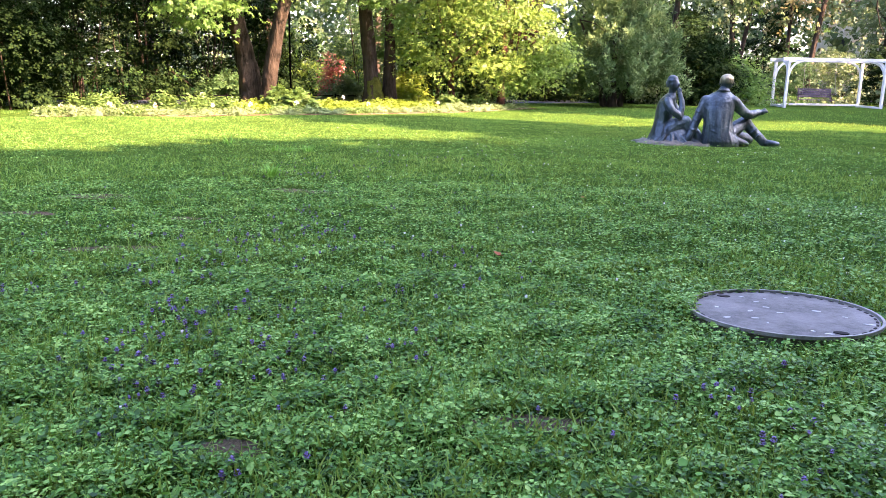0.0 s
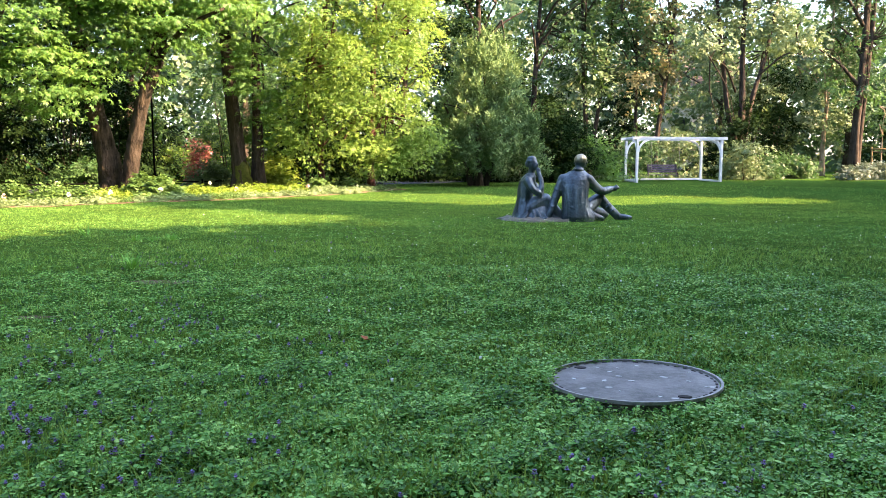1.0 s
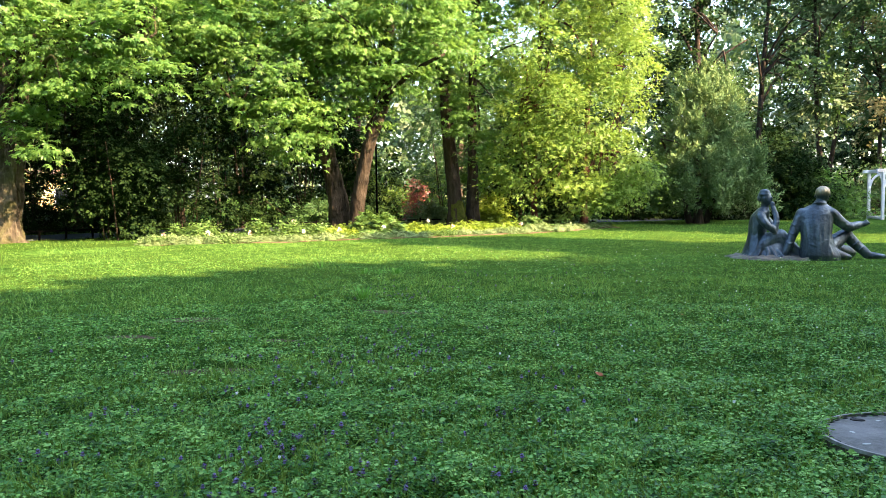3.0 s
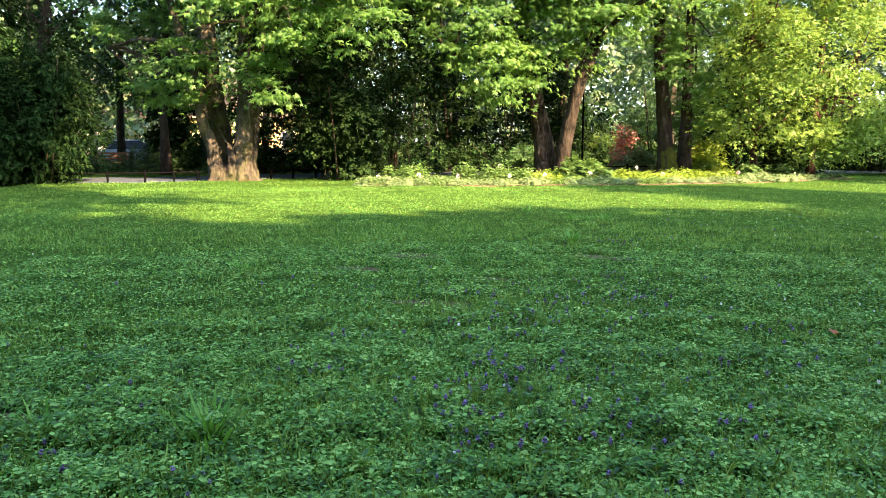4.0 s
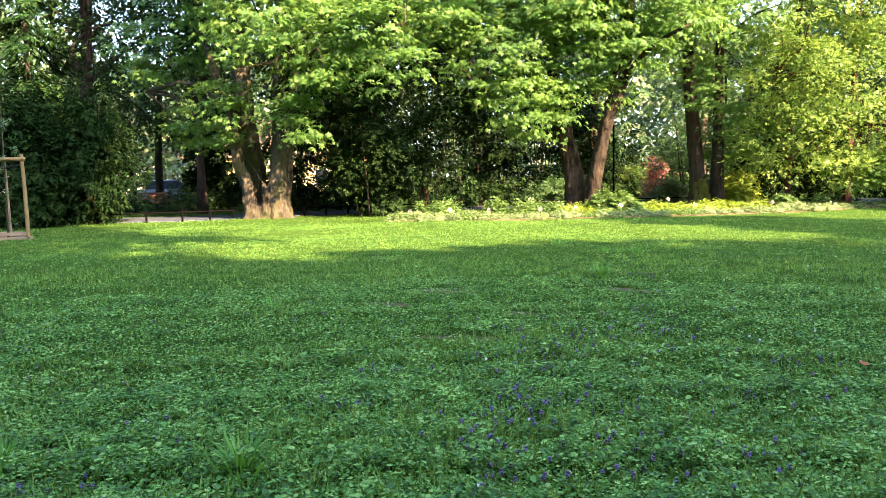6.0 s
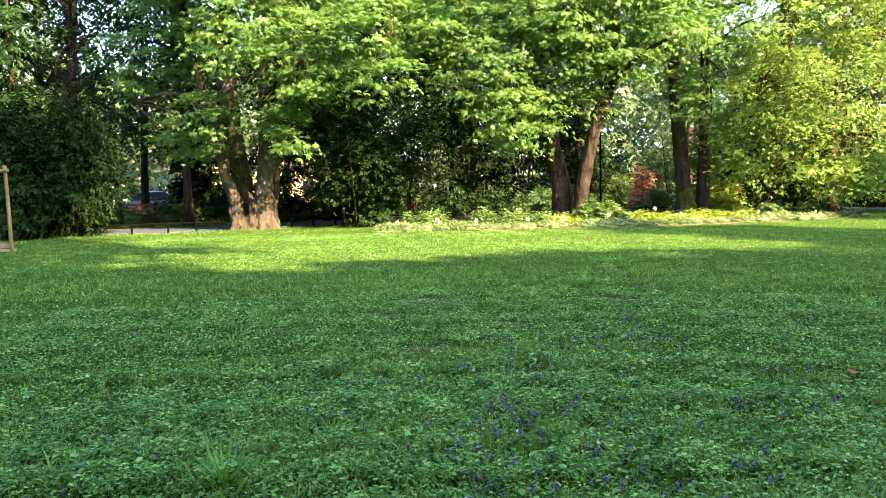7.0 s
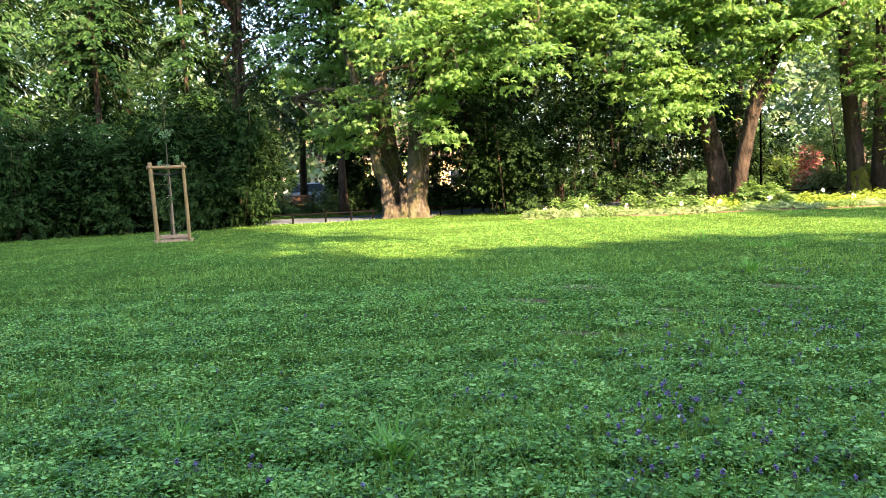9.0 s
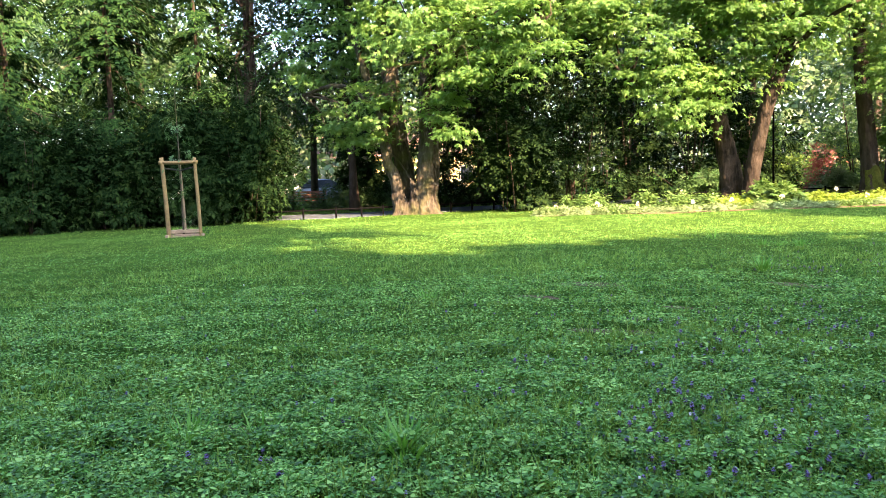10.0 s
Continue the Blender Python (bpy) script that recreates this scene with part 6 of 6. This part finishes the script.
ob = new("grass", merge_scatter("grass", [blades(105000, 2.0, 6.2, 0.06, 1), blades(14000, 2.0, 4.2, 0.075, 9), blades(70000, 6.2, 12.5, 0.062, 2), blades(150000, 12.5, 23, 0.048, 3), blades(80000, 23, 38, 0.06, 4)], M["grass"]))
tagged(ob, "short green grass blades of the mown lawn", "grass", kind="stuff")
ob = new("clover", merge_scatter("clover", [low_leaves(60000, 2.0, 5.0, 0.0155, 5, ROUND, 0.045), low_leaves(95000, 2.0, 5.2, 0.026, 15, POINTED, 0.05), low_leaves(9000, 2.0, 6.0, 0.028, 6, ROUND, 0.05), low_leaves(14000, 2.0, 6.0, 0.024, 16, TRIFOIL, 0.05), low_leaves(55000, 5.0, 9.5, 0.019, 7, ROUND, 0.045), low_leaves(75000, 5.0, 9.5, 0.03, 17, POINTED, 0.05), low_leaves(45000, 9.5, 17, 0.034, 8, POINTED, 0.045), low_leaves(18000, 4.8, 10.5, 0.038, 18, POINTED, 0.06), low_leaves(9000, 2.0, 5.2, 0.036, 19, POINTED, 0.06), low_leaves(26000, 2.0, 4.4, 0.031, 20, POINTED, 0.055), low_leaves(14000, 2.0, 4.4, 0.022, 21, ROUND, 0.055), low_leaves(16000, 0.0, 2.0, 0.034, 22, POINTED, 0.05), low_leaves(90000, 0.0, 8.0, 0.045, 23, POINTED, 0.05, 43.0, 293.0)], M["clover"]))
tagged(ob, "low clover and creeping leaves in the lawn", "ground cover", kind="stuff")

M["violet"] = leaf_mat("violet_petal", (0.05, 0.03, 0.10), (0.13, 0.08, 0.24), (0.28, 0.21, 0.44), (0.22, 0.13, 0.34), 0.2, patch=6.0)
M["calyx"] = leaf_mat("purple_brown_calyx", (0.035, 0.02, 0.02), (0.06, 0.03, 0.035), (0.09, 0.06, 0.04), (0.1, 0.06, 0.04), 0.1, patch=6.0)
SELFHEAL = template([leaflet(radians(60 * k + 30 * j), 0.55 - 0.1 * j, 0.32, -0.3 + 0.2 * j, (0, 0, 0.35 * j)) for j in range(3) for k in range(5)])
PODS = template([leaflet(radians(72 * k + 20 * j), 0.32, 0.4, -0.9, (0, 0, -0.35 + 0.4 * j)) for j in range(3) for k in range(5)])


def lawn_flowers():
    rng = np.random.default_rng(21)
    spots = [(-3.05, 2.24, .04, 2), (-2.76, 2.33, .02, 1), (-2.55, 2.2, .03, 1), (-2.9, 2.95, .03, 1), (-2.98, 2.93, .03, 1), (-1.98, 9.87, .15, 5), (-1.6, 9.8, .12, 4), (-0.94, 11.9, .6, 10), (-2.38, 6.0, .2, 6), (-1.34, 5.75, .15, 6), (-1.12, 6.4, .15, 6), (-1.8, 5.3, .25, 9), (-1.6, 5.1, .3, 12), (-1.4, 3.85, .22, 12), (-1.3, 4.0, .2, 10), (-0.7, 3.6, .25, 8), (-0.9, 3.3, .25, 9), (-1.6, 3.7, .15, 5), (-2.4, 4.2, .2, 4), (-2.4, 3.6, .12, 3), (-2.8, 2.35, .06, 2), (-2.1, 2.35, .04, 2),
             (-3.2, 3.1, .08, 2), (-1.0, 5.95, .22, 10), (-1.45, 6.65, .35, 16), (-1.3, 3.0, .12, 3), (-0.2, 5.7, .2, 5), (-1.7, 3.7, .2, 4), (-1.2, 3.3, .2, 6), (-0.7, 3.6, .12, 4), (-2.4, 4.3, .3, 6), (-1.4, 3.4, .15, 4), (-0.8, 2.5, .05, 2),
             (1.0, 3.1, .1, 3), (1.25, 2.75, .2, 6), (-0.3, 3.5, .1, 3), (0.1, 5.0, .1, 3), (-0.34, 4.6, .1, 4), (1.5, 3.1, .3, 6), (0.75, 2.75, .25, 4), (-2.2, 10.5, .5, 10), (-1.5, 10.3, .3, 6), (0.1, 5.4, .3, 4), (-6.9, 5.6, .5, 4), (-4.0, 6.2, .4, 4),
             (0.6, 12.0, 1.0, 10), (-0.5, 8.0, .6, 5), (-3.0, 6.5, .6, 6), (-5.5, 4.2, .5, 3), (-4.4, 3.5, .4, 4), (-1.0, 4.5, .5, 12), (-2.0, 6.2, .5, 10), (2.6, 3.2, .4, 5), (2.0, 3.0, .3, 4)]
    P = np.concatenate([np.stack([rng.normal(x, s, 2 * n), rng.normal(y, s * 1.2, 2 * n)], -1) for x, y, s, n in spots])
    x, y = P[:, 0], P[:, 1]
    ok = allowed(x, y, rng) & (np.hypot(x, y) > 2.0)
    x, y = x[ok], y[ok]
    m = len(x)
    h = rng.uniform(0.045, 0.085, m)
    Q = np.stack([x, y, wave(x, y) + h], -1)
    a = rng.uniform(0, 6.28, m)
    up = unit(np.stack([rng.normal(size=m) * 0.3, rng.normal(size=m) * 0.3, np.ones(m)], -1))
    R = frames_from(np.stack([np.cos(a), np.sin(a), 0 * a], -1), up)
    S = 0.021 * rng.uniform(0.7, 1.4, m)
    tagged(new("selfheal_flowers", scatter("selfheal_flowers", SELFHEAL, Q, R, S, M["violet"])), "small violet self-heal flowers in the lawn", "flowers", kind="stuff")
    tagged(new("selfheal_pods", scatter("selfheal_pods", PODS, Q - np.array([0, 0, 0.006]), R, S * 1.15, M["calyx"])), "purple-brown calyces of the violet flowers", "flowers", kind="stuff")
    # white clover heads
    n = 170
    x, y = sector(n, 6.0, 19, rng, -8, 43)
    near = np.array([(-1.35, 3.75), (-2.0, 4.9), (0.4, 4.6), (-1.3, 2.9), (-7.4, 6.36), (2.6, 5.2), (1.0, 4.9)])
    x, y = np.concatenate([x, near[:, 0]]), np.concatenate([y, near[:, 1]])
    ok = allowed(x, y, rng)
    x, y = x[ok], y[ok]
    m = len(x)
    BALL = template([leaflet(radians(60 * k + 25 * j), 0.55, 0.45, d, (0, 0, z)) for j, (d, z) in enumerate(((0.5, 0.0), (-0.2, 0.1), (-0.9, 0.2))) for k in range(6)])
    a = rng.uniform(0, 6.28, m)
    R = frames_from(np.stack([np.cos(a), np.sin(a), 0 * a], -1), np.tile([0.0, 0, 1], (m, 1)))
    tagged(new("clover_heads", scatter("clover_heads", BALL, np.stack([x, y, wave(x, y) + rng.uniform(0.04, 0.075, m)], -1), R, 0.016 * rng.uniform(0.7, 1.2, m), M["flower_white"])), "small white clover flower heads in the lawn", "flowers", kind="stuff")


lawn_flowers()


M["tuft"] = leaf_mat("tuft_blade", (0.05, 0.19, 0.018), (0.09, 0.31, 0.028), (0.2, 0.42, 0.06), (0.22, 0.4, 0.035), 0.3, patch=8.0)


def tuft(x, y, n, h, seed):
    rng = np.random.default_rng(seed)
    a = rng.uniform(0, 6.28, n)
    r = np.abs(rng.normal(0, 0.07, n))
    P = np.stack([x + r * np.cos(a), y + r * np.sin(a), np.full(n, float(wave(x, y)) - 0.004)], -1)
    up = unit(np.stack([np.cos(a) * rng.uniform(0.1, 0.7, n), np.sin(a) * rng.uniform(0.1, 0.7, n), np.ones(n)], -1))
    way = np.stack([np.cos(a), np.sin(a), 0 * a], -1)
    slim = ([(v[0] * 0.75, v[1] * 0.5, v[2]) for v in BLADE[0]], BLADE[1])
    tagged(new("grass_tuft", scatter("grass_tuft", slim, P, frames_from(way - up * (way * up).sum(-1, keepdims=True), up), h * rng.uniform(0.5, 1.2, n), M["tuft"])), "tuft of longer bright green grass", "grass tuft", "grass tufts")


for k, (x, y, n, h) in enumerate([(-2.39, 2.82, 90, 0.2), (-3.43, 2.45, 80, 0.15), (-3.1, 2.62, 40, 0.17), (-2.28, 9.9, 80, 0.2), (-4.9, 6.6, 60, 0.14), (-3.0, 3.0, 60, 0.13), (0.2, 4.9, 40, 0.10), (-2.95, 13.3, 50, 0.13), (-2.4, 13.25, 60, 0.14), (-2.7, 13.2, 40, 0.12), (-3.95, 14.15, 12, 0.22)]):
    tuft(x, y, n, h, 300 + k)

# broad-leaved weeds pressed into the lawn
def weed(x, y, n, size, seed):
    """A rosette of pointed leaves that grow from one heart."""
    rng = np.random.default_rng(seed)
    V, F = [(0, 0, 0)], []
    for k in range(n):
        a = 6.2832 * k / n + rng.uniform(-0.4, 0.4)
        L, lift, w = size * rng.uniform(0.6, 1.2), rng.uniform(0.05, 0.5), rng.uniform(0.1, 0.16)
        o = len(V)
        for u, v, z in ((w, 0.4, 0.10), (w * 0.9, 0.7, 0.10), (0, 1.0, 0.0), (-w * 0.9, 0.7, 0.10), (-w, 0.4, 0.10), (0, 0.5, 0.05)):
            V.append((L * (v * math.cos(a) - u * math.sin(a)), L * (v * math.sin(a) + u * math.cos(a)), L * (z + lift * v * (1.2 - 0.5 * v))))
        F += [(0, o, o + 5), (o, o + 1, o + 5), (o + 1, o + 2, o + 5), (o + 2, o + 3, o + 5), (o + 3, o + 4, o + 5), (o + 4, 0, o + 5)]
    ob = tagged(new("weed_rosette", mesh_of("weed_rosette", V, F, [M["weed"]])), "broad-leaved green weed rosette in the lawn", "weed", "weed rosettes")
    ob.matrix_basis = pose(x, y, float(wave(x, y)) + 0.02 + float(mound(x, y)))


M["weed"] = leaf_mat("weed_leaf", (0.04, 0.13, 0.015), (0.07, 0.2, 0.022), (0.12, 0.28, 0.035), (0.15, 0.32, 0.03), 0.28, 0.5, 9.0, 0.2)
rng_w = np.random.default_rng(77)
WEEDS = [(-3.05, 2.75), (-3.2, 2.85), (-2.85, 2.95), (-3.3, 2.45), (-2.0, 2.6), (-1.6, 2.4), (-0.9, 2.3), (-0.2, 2.5), (0.9, 2.6), (1.2, 2.4), (-1.1, 2.9), (-4.0, 3.2), (-4.6, 2.9)]
WEEDS += [(float(x), float(y)) for x, y in zip(*sector(60, 2.4, 8.0, rng_w)) if math.hypot(x - 1.83, y - 4.24) > 0.7]
for k, (x, y) in enumerate(WEEDS):
    weed(x, y, int(rng_w.integers(5, 9)), float(rng_w.uniform(0.045, 0.085)), 400 + k)

M["dead_leaf"] = plain_mat("dry_orange_leaf", (0.32, 0.10, 0.04), 0.35, 0.8, 0.2, 0.0, 20.0, 0.2)


def fallen_leaf(x, y, s, rz):
    V = [(0, -0.5, 0), (0.28, -0.2, 0.06), (0.34, 0.15, 0.1), (0, 0.55, 0.03), (-0.34, 0.15, 0.12), (-0.28, -0.2, 0.05), (0, 0.0, -0.02)]
    F = [(0, 1, 6), (1, 2, 6), (2, 3, 6), (3, 4, 6), (4, 5, 6), (5, 0, 6)]
    ob = tagged(new("fallen_leaf", mesh_of("fallen_leaf", V, F, [M["dead_leaf"]])), "dry orange-brown fallen leaf on the lawn", "leaf", "fallen leaves")
    ob.matrix_basis = pose(x, y, float(wave(x, y)) + 0.045, 8, 10, rz) @ Matrix.Scale(s, 4)


for x, y, s, rz in [(0.30, 5.72, 0.085, 20), (0.32, 5.66, 0.06, 120), (-3.47, 3.57, 0.07, 50), (-3.42, 3.55, 0.05, 160), (-3.24, 3.08, 0.04, 10), (-1.66, 2.75, 0.04, 80), (1.4, 8.5, 0.06, 20)]:
    fallen_leaf(x, y, s, rz)
